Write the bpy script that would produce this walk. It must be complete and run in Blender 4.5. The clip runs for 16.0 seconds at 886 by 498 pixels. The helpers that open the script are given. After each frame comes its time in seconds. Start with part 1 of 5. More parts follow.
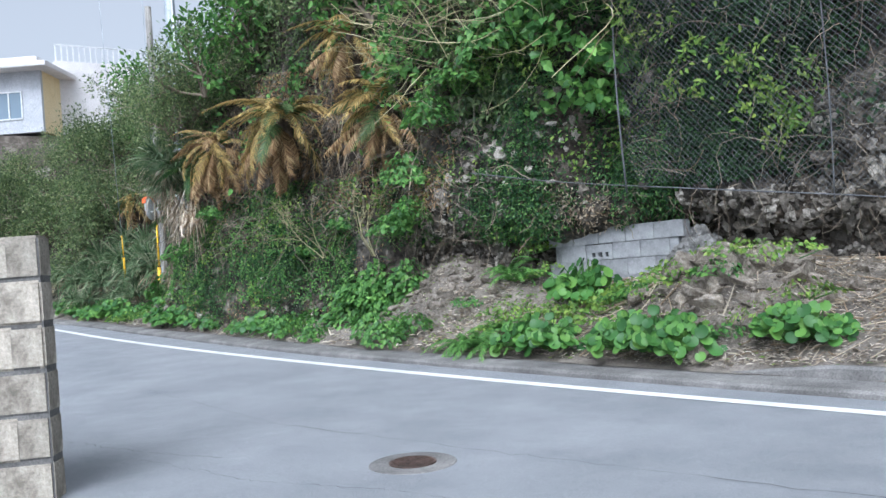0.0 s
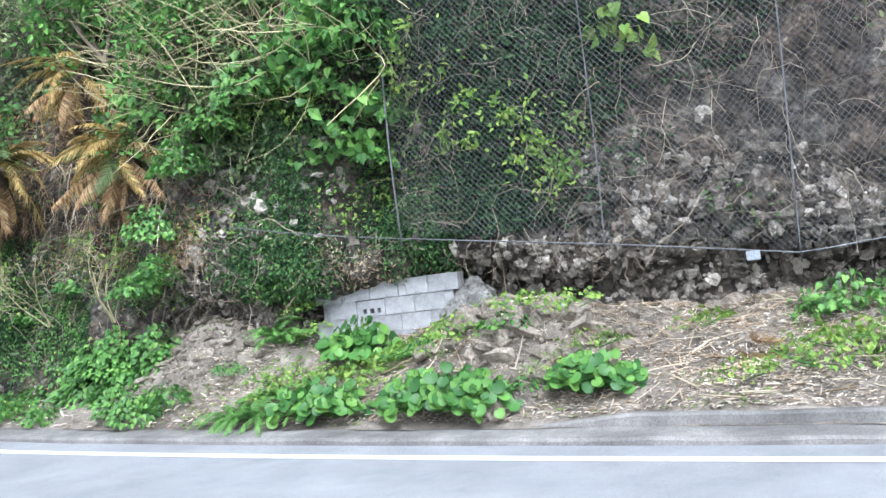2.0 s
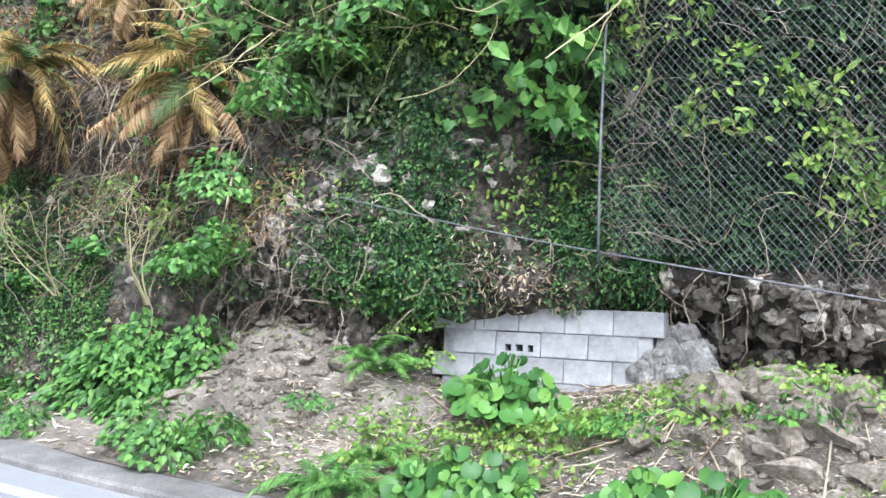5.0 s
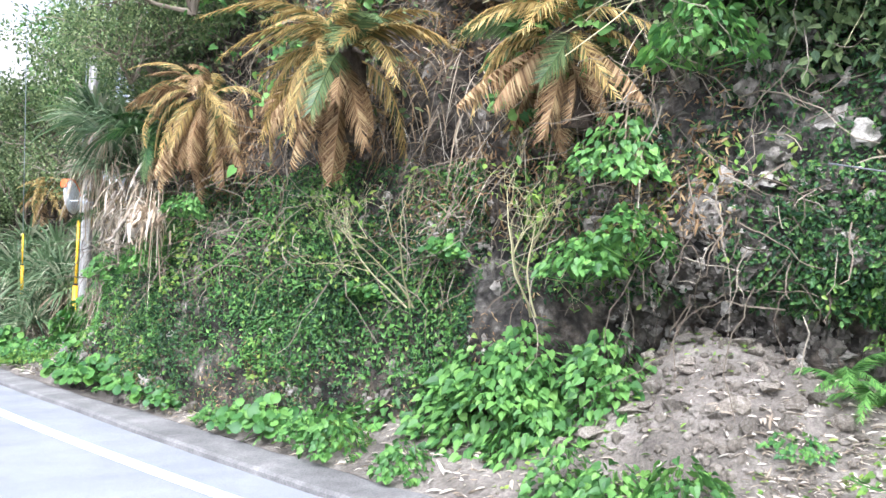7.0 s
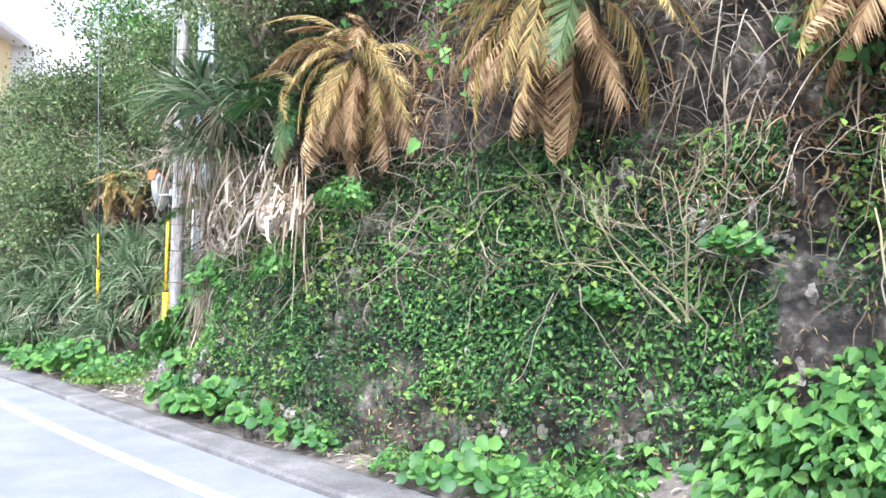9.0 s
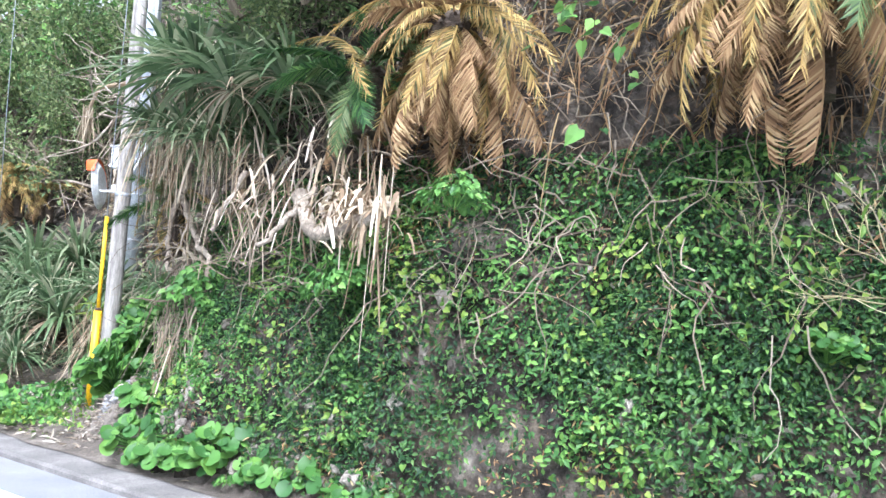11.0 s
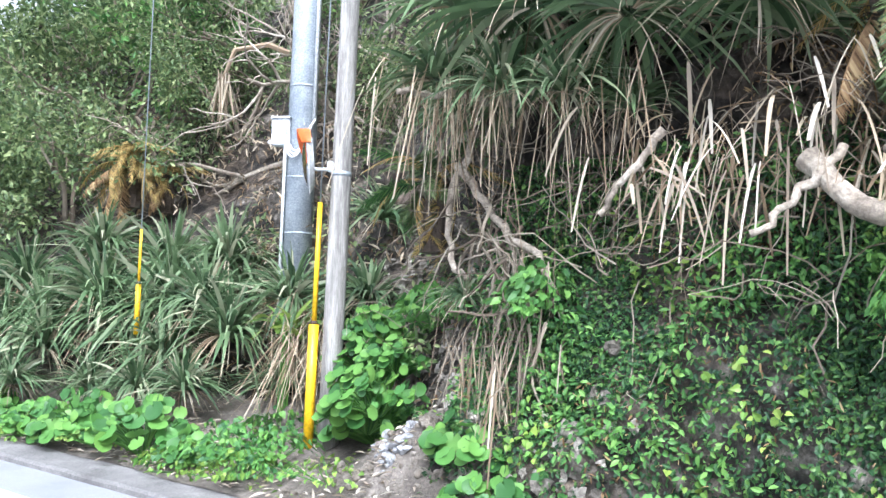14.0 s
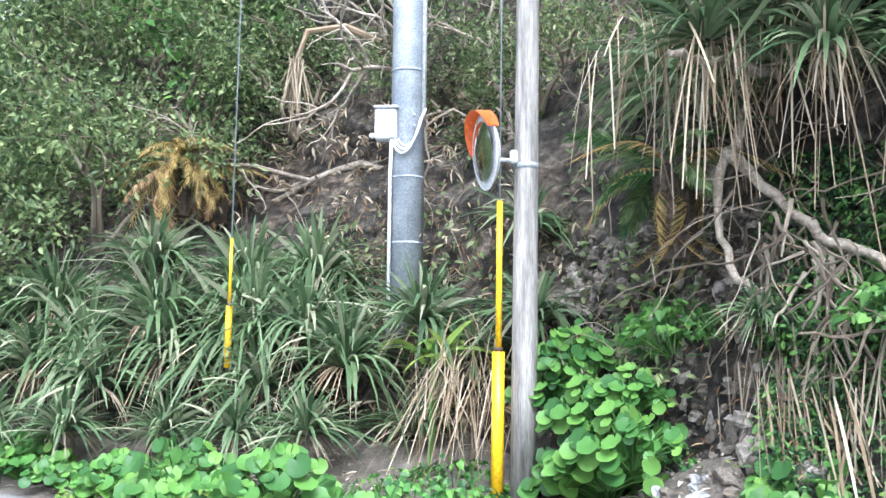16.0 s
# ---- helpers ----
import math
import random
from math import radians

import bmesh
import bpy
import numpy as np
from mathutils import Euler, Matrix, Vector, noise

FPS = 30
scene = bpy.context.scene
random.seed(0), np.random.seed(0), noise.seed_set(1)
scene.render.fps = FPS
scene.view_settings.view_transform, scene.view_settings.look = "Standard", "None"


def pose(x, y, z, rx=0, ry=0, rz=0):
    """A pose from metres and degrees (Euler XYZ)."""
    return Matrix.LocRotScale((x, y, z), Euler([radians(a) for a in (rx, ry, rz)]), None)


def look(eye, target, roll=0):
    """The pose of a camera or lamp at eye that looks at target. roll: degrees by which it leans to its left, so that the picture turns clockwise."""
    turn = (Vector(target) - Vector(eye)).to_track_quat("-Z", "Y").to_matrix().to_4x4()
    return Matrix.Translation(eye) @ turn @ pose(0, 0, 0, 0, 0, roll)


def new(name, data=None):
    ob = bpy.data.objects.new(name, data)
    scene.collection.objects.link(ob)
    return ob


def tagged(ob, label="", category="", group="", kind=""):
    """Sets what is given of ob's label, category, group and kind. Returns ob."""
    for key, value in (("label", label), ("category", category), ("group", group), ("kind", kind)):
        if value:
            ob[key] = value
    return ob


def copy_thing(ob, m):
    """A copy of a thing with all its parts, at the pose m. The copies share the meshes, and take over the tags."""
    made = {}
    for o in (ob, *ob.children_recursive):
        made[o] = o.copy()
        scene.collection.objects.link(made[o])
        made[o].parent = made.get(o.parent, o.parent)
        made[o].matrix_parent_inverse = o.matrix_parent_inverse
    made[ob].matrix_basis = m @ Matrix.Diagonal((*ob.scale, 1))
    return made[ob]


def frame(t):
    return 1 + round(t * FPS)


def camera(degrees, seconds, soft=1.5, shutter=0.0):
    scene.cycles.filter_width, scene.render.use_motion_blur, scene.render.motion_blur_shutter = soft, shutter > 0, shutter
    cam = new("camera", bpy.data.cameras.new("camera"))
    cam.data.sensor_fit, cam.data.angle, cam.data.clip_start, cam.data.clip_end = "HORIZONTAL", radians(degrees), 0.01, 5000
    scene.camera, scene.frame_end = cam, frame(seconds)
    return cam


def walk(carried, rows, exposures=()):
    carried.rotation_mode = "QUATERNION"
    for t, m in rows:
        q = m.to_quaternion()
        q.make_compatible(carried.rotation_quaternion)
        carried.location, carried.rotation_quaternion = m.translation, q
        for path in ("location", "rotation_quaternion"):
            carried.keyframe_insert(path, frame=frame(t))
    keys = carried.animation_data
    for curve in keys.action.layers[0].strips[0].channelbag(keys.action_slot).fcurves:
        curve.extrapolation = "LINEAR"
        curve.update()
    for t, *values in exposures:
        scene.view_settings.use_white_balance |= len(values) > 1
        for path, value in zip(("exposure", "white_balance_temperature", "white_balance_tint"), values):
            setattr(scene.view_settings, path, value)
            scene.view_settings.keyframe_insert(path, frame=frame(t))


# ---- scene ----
cam = camera(53.8, 16.0)
METRES, EYE, TILT, LEAN, TURN = 18.0, 1.27, 0.0, 0.0, -34.9
ROWS = [
    (0.0, 0.0, 0.0, 0.0, 0.09, 1.18, 4.58),
    (0.5, -0.0112, 0.0072, -0.008, -6.35, 5.96, 8.28),
    (1.0, -0.0139, 0.0093, -0.0005, -19.36, 8.3, 10.61),
    (1.5, -0.0201, 0.0192, -0.0002, -24.3, 6.05, 8.79),
    (2.0, -0.0284, 0.0375, 0.0058, -18.32, 2.9, 6.86),
    (2.5, -0.0377, 0.0624, 0.0027, -17.13, 4.09, 2.62),
    (3.0, -0.039, 0.0908, 0.0073, -17.36, 3.19, 0.68),
    (5.5, -0.0686, 0.2625, 0.0156, -18.69, 4.21, -2.54),
    (6.0, -0.0861, 0.2914, 0.0167, -15.25, 3.68, -1.18),
    (6.5, -0.1031, 0.321, 0.021, -7.46, 3.06, 0.24),
    (7.0, -0.1244, 0.347, 0.0175, -5.56, 3.61, -0.82),
    (7.5, -0.1418, 0.3747, 0.0172, -6.03, 2.93, 0.26),
    (8.0, -0.1624, 0.4013, 0.017, -5.63, 2.98, -0.35),
    (8.5, -0.1818, 0.4274, 0.0188, -7.8, 3.13, 1.68),
    (9.0, -0.2013, 0.4559, 0.0225, -3.83, 3.41, -0.09),
    (11.5, -0.3119, 0.5778, 0.0195, -16.28, 5.68, -2.17),
    (12.0, -0.333, 0.601, 0.0208, -14.0, 2.68, 0.08),
    (12.5, -0.3567, 0.6279, 0.0207, -10.94, 3.94, -2.17),
    (13.0, -0.3771, 0.6525, 0.022, -15.88, 3.33, -1.16),
    (13.5, -0.394, 0.6835, 0.0253, -14.2, 3.62, -3.15),
    (14.0, -0.4153, 0.7078, 0.0255, -15.9, 5.62, -1.6),
    (14.5, -0.4347, 0.7366, 0.0269, -14.21, 5.1, -2.02),
    (15.0, -0.4571, 0.7625, 0.0255, -18.02, 5.16, -0.8),
    (15.5, -0.4783, 0.7892, 0.0257, -19.93, 4.99, -0.31),
    (16.0, -0.5008, 0.8161, 0.0264, -21.53, 7.08, -0.49),
]
EXPOSURES = [(0.0, 0.32, 5550, 9), (0.5, 0.6, 5550, 9), (1.0, 1.12, 5650, 10), (3.0, 0.93, 5650, 9), (5.5, 1.22, 5750, 12), (9.0, 1.36, 5650, 14), (11.5, 1.38, 5650, 14), (16.0, 1.38, 5600, 11)]
walk(cam, [(t, pose(0, 0, EYE, TILT, LEAN, TURN) @ pose(METRES * x, METRES * y, METRES * z, 90 + pitch, roll, yaw)) for t, x, y, z, yaw, pitch, roll in ROWS], EXPOSURES)

# ---- world and light ----
world = bpy.data.worlds.new("world")
scene.world = world
world.use_nodes = True
wn = world.node_tree
sky = wn.nodes.new("ShaderNodeTexSky")
sky.sky_type = "NISHITA"
sky.sun_disc = False
sky.sun_elevation = radians(50)
sky.sun_rotation = radians(230)
sky.air_density, sky.dust_density, sky.ozone_density = 1.0, 6.0, 0.6
bg = wn.nodes["Background"]
bg.inputs[1].default_value = 0.14
cloud = wn.nodes.new("ShaderNodeHueSaturation")
cloud.inputs["Saturation"].default_value = 0.16
cloud.inputs["Value"].default_value = 1.3
wn.links.new(sky.outputs[0], cloud.inputs["Color"])
wn.links.new(cloud.outputs[0], bg.inputs[0])
sun_data = bpy.data.lights.new("sun", "SUN")
sun_data.energy, sun_data.angle, sun_data.color = 1.5, radians(25), (1.0, 0.97, 0.92)
sun = new("sun", sun_data)
sun.matrix_world = look((-20, -14, 30), (0, 0, 0))


# ---- materials ----
def material(name, rough=0.8, metal=0.0):
    m = bpy.data.materials.new(name)
    m.use_nodes = True
    n = m.node_tree
    b = n.nodes["Principled BSDF"]
    b.inputs["Roughness"].default_value = rough
    b.inputs["Metallic"].default_value = metal
    return m, n, b


def noise_node(n, scale, detail=6.0, rough=0.6, stretch=None):
    co = n.nodes.new("ShaderNodeTexCoord")
    no = n.nodes.new("ShaderNodeTexNoise")
    no.inputs["Scale"].default_value = scale
    no.inputs["Detail"].default_value = detail
    no.inputs["Roughness"].default_value = rough
    if stretch:
        mp = n.nodes.new("ShaderNodeMapping")
        mp.inputs["Scale"].default_value = stretch
        n.links.new(co.outputs["Object"], mp.inputs[0])
        n.links.new(mp.outputs[0], no.inputs["Vector"])
    else:
        n.links.new(co.outputs["Object"], no.inputs["Vector"])
    return no.outputs["Fac"]


def ramp(n, fac, stops):
    r = n.nodes.new("ShaderNodeValToRGB")
    r.color_ramp.elements[0].position, r.color_ramp.elements[1].position = stops[0][0], stops[-1][0]
    for p, c in stops[1:-1]:
        r.color_ramp.elements.new(p)
    for e, (p, c) in zip(r.color_ramp.elements, stops):
        e.color = (*c, 1)
    n.links.new(fac, r.inputs[0])
    return r.outputs[0]


def blend(n, a, b, fac, mode="MIX"):
    x = n.nodes.new("ShaderNodeMix")
    x.data_type, x.blend_type = "RGBA", mode
    for s, v in ((x.inputs[0], fac), (x.inputs[6], a), (x.inputs[7], b)):
        if isinstance(v, (int, float)):
            s.default_value = v
        elif isinstance(v, tuple):
            s.default_value = (*v, 1)
        else:
            n.links.new(v, s)
    return x.outputs[2]


def bump(n, b, fac, strength, distance=0.02):
    x = n.nodes.new("ShaderNodeBump")
    x.inputs["Strength"].default_value, x.inputs["Distance"].default_value = strength, distance
    n.links.new(fac, x.inputs["Height"])
    n.links.new(x.outputs[0], b.inputs["Normal"])


def surface(name, dark, mid, light, scale, fine, rough=0.85, relief=0.5, dist=0.02, metal=0.0, stretch=None, vary=0.0, gap=(0.3, 0.5, 0.7), grain=0.45):
    """Two scales of colour variation and a fine relief."""
    m, n, b = material(name, rough, metal)
    big = ramp(n, noise_node(n, scale, 8, 0.65, stretch), [(gap[0], dark), (gap[1], mid), (gap[2], light)])
    small_fac = noise_node(n, fine, 6, 0.7, stretch)
    small = ramp(n, small_fac, [(0.3, (1 - grain,) * 3), (0.7, (1 + 0.6 * grain,) * 3)])
    c = blend(n, big, small, 1.0, "MULTIPLY")
    if vary:
        info = n.nodes.new("ShaderNodeObjectInfo")
        v = ramp(n, info.outputs["Random"], [(0, (1 - vary,) * 3), (1, (1 + vary,) * 3)])
        c = blend(n, c, v, 1.0, "MULTIPLY")
    n.links.new(c, b.inputs["Base Color"])
    bump(n, b, small_fac, relief, dist)
    return m


def leaf_material(name, colours, rough=0.45, thin=0.35):
    """Leaves: each island has its own tone, with light passing through."""
    m, n, b = material(name, rough)
    b.inputs["Specular IOR Level"].default_value = 0.3
    g = n.nodes.new("ShaderNodeNewGeometry")
    c = ramp(n, g.outputs["Random Per Island"], [(i / (len(colours) - 1), k) for i, k in enumerate(colours)])
    f = noise_node(n, 1.1, 4)
    c = blend(n, c, ramp(n, f, [(0.3, (0.6, 0.62, 0.6)), (0.7, (1.25, 1.2, 1.1))]), 1.0, "MULTIPLY")
    n.links.new(c, b.inputs["Base Color"])
    t = n.nodes.new("ShaderNodeBsdfTranslucent")
    n.links.new(c, t.inputs[0])
    mix = n.nodes.new("ShaderNodeMixShader")
    mix.inputs[0].default_value = thin
    n.links.new(b.outputs[0], mix.inputs[1])
    n.links.new(t.outputs[0], mix.inputs[2])
    n.links.new(mix.outputs[0], n.nodes["Material Output"].inputs[0])
    return m


def rock(name):
    """Pitted coral limestone: pale faces, creases with shade painted into the colour, and brown-black stains."""
    m, n, b = material(name, 0.95)
    big = ramp(n, noise_node(n, 2.8, 13, 0.78), [(0.36, (0.05, 0.042, 0.034)), (0.5, (0.17, 0.15, 0.125)), (0.66, (0.5, 0.465, 0.415))])
    earth = ramp(n, noise_node(n, 0.9, 6, 0.6), [(0.42, (0, 0, 0)), (0.58, (1, 1, 1))])
    soil = ramp(n, noise_node(n, 14, 10, 0.75), [(0.35, (0.07, 0.052, 0.038)), (0.65, (0.27, 0.215, 0.165))])
    big = blend(n, big, soil, earth)
    co = n.nodes.new("ShaderNodeTexCoord")
    warp = n.nodes.new("ShaderNodeTexNoise")
    warp.inputs["Scale"].default_value = 4.0
    warp.inputs["Detail"].default_value = 5.0
    n.links.new(co.outputs["Object"], warp.inputs["Vector"])
    add = n.nodes.new("ShaderNodeVectorMath")
    add.operation = "MULTIPLY_ADD"
    add.inputs[1].default_value = (0.35, 0.35, 0.35)
    n.links.new(warp.outputs["Color"], add.inputs[0])
    n.links.new(co.outputs["Object"], add.inputs[2])
    fine = noise_node(n, 22, 8, 0.75)
    heights = fine
    c = blend(n, big, ramp(n, fine, [(0.3, (0.5, 0.5, 0.5)), (0.7, (1.35, 1.35, 1.35))]), 1.0, "MULTIPLY")
    # lighten the lump centres and multiply shade into the creases between them
    for scale, crease_shade in ((3.2, 0.25), (9.0, 0.4)):
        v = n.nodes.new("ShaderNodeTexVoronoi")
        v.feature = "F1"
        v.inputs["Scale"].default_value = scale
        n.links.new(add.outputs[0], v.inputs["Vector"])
        c = blend(n, c, ramp(n, v.outputs["Distance"], [(0.15, (1.25, 1.25, 1.25)), (0.45, (0.8, 0.8, 0.8)), (0.75, (crease_shade, crease_shade, crease_shade))]), 1.0, "MULTIPLY")
        mix = n.nodes.new("ShaderNodeMath")
        mix.operation = "MULTIPLY_ADD"
        mix.inputs[1].default_value = -6.0 / scale
        n.links.new(v.outputs["Distance"], mix.inputs[0])
        n.links.new(heights, mix.inputs[2])
        heights = mix.outputs[0]
    n.links.new(c, b.inputs["Base Color"])
    bump(n, b, heights, 1.0, 0.07)
    return m


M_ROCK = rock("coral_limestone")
M_ROCK2 = surface("fallen_stone", (0.10, 0.085, 0.065), (0.24, 0.205, 0.165), (0.42, 0.38, 0.33), 5, 30, 0.9, 0.9, 0.02, vary=0.35)
M_SOIL = surface("dry_soil", (0.075, 0.064, 0.053), (0.18, 0.157, 0.132), (0.36, 0.32, 0.28), 2.2, 40, 0.95, 1.0, 0.03)
M_ASPHALT = surface("worn_asphalt", (0.2, 0.21, 0.228), (0.25, 0.26, 0.28), (0.3, 0.31, 0.328), 1.3, 150, 0.8, 0.8, 0.006)
M_PAINT = surface("road_paint", (0.6, 0.6, 0.6), (0.78, 0.78, 0.78), (0.84, 0.84, 0.84), 3, 90, 0.6, 0.3, 0.003)
M_KERB = surface("kerb_concrete", (0.085, 0.082, 0.079), (0.165, 0.16, 0.155), (0.28, 0.27, 0.26), 1.6, 60, 0.9, 0.5, 0.006)
M_BLOCK = surface("concrete_block", (0.09, 0.092, 0.095), (0.27, 0.275, 0.285), (0.42, 0.425, 0.43), 1.9, 60, 0.9, 0.3, 0.004, vary=0.1, grain=0.12)
M_OLDBLOCK = surface("old_block", (0.12, 0.105, 0.085), (0.4, 0.36, 0.3), (0.58, 0.54, 0.47), 3.0, 40, 0.9, 0.6, 0.01, vary=0.2)
M_STEEL = surface("galvanised_steel", (0.24, 0.28, 0.32), (0.34, 0.38, 0.42), (0.44, 0.48, 0.52), 4, 60, 0.5, 0.1, 0.002, 0.25)
M_WIRE = surface("net_wire", (0.07, 0.075, 0.085), (0.125, 0.13, 0.14), (0.2, 0.205, 0.215), 4, 60, 0.55, 0.1, 0.002, 0.3)
M_WOOD = surface("weathered_pole_wood", (0.12, 0.115, 0.11), (0.3, 0.285, 0.265), (0.48, 0.465, 0.44), 3, 22, 0.9, 0.8, 0.01, stretch=(6, 6, 0.5))
M_YELLOW = surface("yellow_plastic", (0.75, 0.42, 0.0), (0.85, 0.5, 0.005), (0.9, 0.55, 0.02), 3, 40, 0.4, 0.1, 0.002)
M_BARK = surface("pale_bark", (0.16, 0.13, 0.1), (0.34, 0.29, 0.23), (0.52, 0.47, 0.4), 5, 40, 0.9, 0.8, 0.01)
M_DARKBARK = surface("dark_bark", (0.03, 0.022, 0.016), (0.08, 0.06, 0.045), (0.16, 0.13, 0.1), 6, 40, 0.95, 0.9, 0.02)
M_IRON = surface("rusty_iron", (0.04, 0.03, 0.025), (0.09, 0.06, 0.05), (0.15, 0.1, 0.08), 12, 70, 0.75, 0.4, 0.004, 0.4)
M_WHITE = surface("white_plastic", (0.6, 0.62, 0.64), (0.7, 0.72, 0.74), (0.78, 0.79, 0.8), 3, 30, 0.45, 0.1, 0.002)
M_GREYBOX = surface("grey_box_paint", (0.45, 0.48, 0.52), (0.55, 0.58, 0.62), (0.62, 0.65, 0.68), 4, 40, 0.5, 0.1, 0.002)
M_HOUSE = surface("grey_render", (0.4, 0.42, 0.45), (0.5, 0.52, 0.56), (0.6, 0.62, 0.65), 0.6, 20, 0.9, 0.2, 0.01)
M_CREAM = surface("cream_render", (0.75, 0.6, 0.32), (0.82, 0.68, 0.4), (0.86, 0.74, 0.48), 0.6, 20, 0.9, 0.2, 0.01)
M_ROOF = surface("pale_roof", (0.6, 0.58, 0.58), (0.72, 0.7, 0.7), (0.8, 0.79, 0.79), 0.8, 20, 0.85, 0.2, 0.01)
M_ORANGE = surface("orange_mirror_hood", (0.7, 0.1, 0.02), (0.8, 0.13, 0.025), (0.85, 0.2, 0.05), 3, 40, 0.4, 0.1, 0.002)
M_MIRROR, _n, _b = material("mirror", 0.06, 1.0)
_b.inputs["Base Color"].default_value = (0.6, 0.62, 0.62, 1)
M_GLASS, _n, _b = material("window_glass", 0.08)
_b.inputs["Base Color"].default_value = (0.16, 0.22, 0.28, 1)

L_IVY = leaf_material("ivy_leaf", [(0.018, 0.05, 0.026), (0.038, 0.1, 0.042), (0.074, 0.18, 0.058), (0.17, 0.31, 0.09)])
# ivy tones cut by a third, painting in the shade behind the net
L_IVY_SHADED = leaf_material("ivy_leaf_shaded", [(0.012, 0.034, 0.018), (0.026, 0.066, 0.029), (0.055, 0.125, 0.042)])
L_BROAD = leaf_material("broad_leaf", [(0.05, 0.135, 0.046), (0.092, 0.225, 0.064), (0.15, 0.33, 0.085), (0.23, 0.43, 0.115)])
L_KIDNEY = leaf_material("kidney_leaf", [(0.03, 0.1, 0.034), (0.06, 0.17, 0.044), (0.1, 0.25, 0.056), (0.17, 0.34, 0.075)], 0.45, 0.22)
L_LIME = leaf_material("lime_leaf", [(0.1, 0.21, 0.044), (0.19, 0.33, 0.07), (0.32, 0.44, 0.1)])
L_BUSH = leaf_material("bush_leaf", [(0.042, 0.075, 0.0406), (0.085, 0.14, 0.0609), (0.145, 0.22, 0.087), (0.24, 0.31, 0.145)])
L_SHRUB = leaf_material("pale_shrub_leaf", [(0.055, 0.095, 0.045), (0.11, 0.17, 0.075), (0.19, 0.27, 0.115), (0.32, 0.38, 0.19)])
L_STRAP = leaf_material("strap_leaf", [(0.055, 0.105, 0.055), (0.11, 0.18, 0.09), (0.18, 0.27, 0.145), (0.42, 0.43, 0.32)])
L_BROWN = leaf_material("dead_frond", [(0.13, 0.075, 0.04), (0.25, 0.155, 0.085), (0.4, 0.27, 0.15), (0.56, 0.43, 0.25)], 0.7)
L_YELLOW = leaf_material("yellowing_frond", [(0.06, 0.1, 0.04), (0.16, 0.15, 0.06), (0.34, 0.23, 0.09), (0.5, 0.36, 0.13), (0.6, 0.48, 0.22)], 0.6)
L_DRY = leaf_material("dry_leaf", [(0.16, 0.115, 0.075), (0.3, 0.23, 0.165), (0.45, 0.38, 0.29), (0.6, 0.54, 0.45)], 0.8, 0.15)
L_LITTER = leaf_material("bleached_litter", [(0.24, 0.19, 0.145), (0.42, 0.36, 0.3), (0.58, 0.52, 0.46), (0.7, 0.66, 0.61)], 0.85, 0.1)
L_TWIG = leaf_material("dry_twig", [(0.09, 0.07, 0.055), (0.18, 0.15, 0.12), (0.34, 0.3, 0.25)], 0.9, 0.0)
L_CANE = leaf_material("green_cane", [(0.24, 0.22, 0.13), (0.4, 0.37, 0.22), (0.58, 0.54, 0.36)], 0.8, 0.1)



def chip_material(name):
    """Loose limestone knobs: each lump has its own tone under a fine pitted grain."""
    m, n, b = material(name, 0.95)
    g = n.nodes.new("ShaderNodeNewGeometry")
    c = ramp(n, g.outputs["Random Per Island"], [(0, (0.055, 0.05, 0.042)), (0.45, (0.17, 0.152, 0.13)), (0.85, (0.36, 0.335, 0.3)), (1, (0.55, 0.52, 0.47))])
    fine = noise_node(n, 26, 10, 0.75)
    c = blend(n, c, ramp(n, fine, [(0.32, (0.4, 0.39, 0.38)), (0.68, (1.4, 1.38, 1.35))]), 1.0, "MULTIPLY")
    n.links.new(c, b.inputs["Base Color"])
    bump(n, b, fine, 1.0, 0.03)
    return m


M_CHIP = chip_material("limestone_knobs")
rng = np.random.default_rng(7)


# ---- mesh helpers ----
def link_mesh(name, verts, faces, mat, parent=None, label="", smooth=False):
    me = bpy.data.meshes.new(name)
    me.from_pydata([tuple(v) for v in verts] if not isinstance(verts, np.ndarray) else verts.tolist(), [], faces if isinstance(faces, list) else faces.tolist())
    me.materials.append(mat)
    if smooth:
        me.polygons.foreach_set("use_smooth", [True] * len(me.polygons))
    ob = new(name, me)
    if parent:
        ob.parent = parent
    if label:
        tagged(ob, label)
    return ob


def part(name, bm, mat, parent=None, label="", smooth=False):
    me = bpy.data.meshes.new(name)
    bm.to_mesh(me)
    bm.free()
    me.materials.append(mat)
    if smooth:
        me.polygons.foreach_set("use_smooth", [True] * len(me.polygons))
    ob = new(name, me)
    if parent:
        ob.parent = parent
    if label:
        tagged(ob, label)
    return ob


def box_bm(size, at=(0, 0, 0), bevel=0.0, turn=None):
    bm = bmesh.new()
    m = Matrix.Translation(at) @ (turn or Matrix()) @ Matrix.Diagonal((*size, 1))
    bmesh.ops.create_cube(bm, size=1, matrix=m)
    if bevel:
        bmesh.ops.bevel(bm, geom=bm.edges[:], offset=bevel, segments=2, affect="EDGES")
    return bm


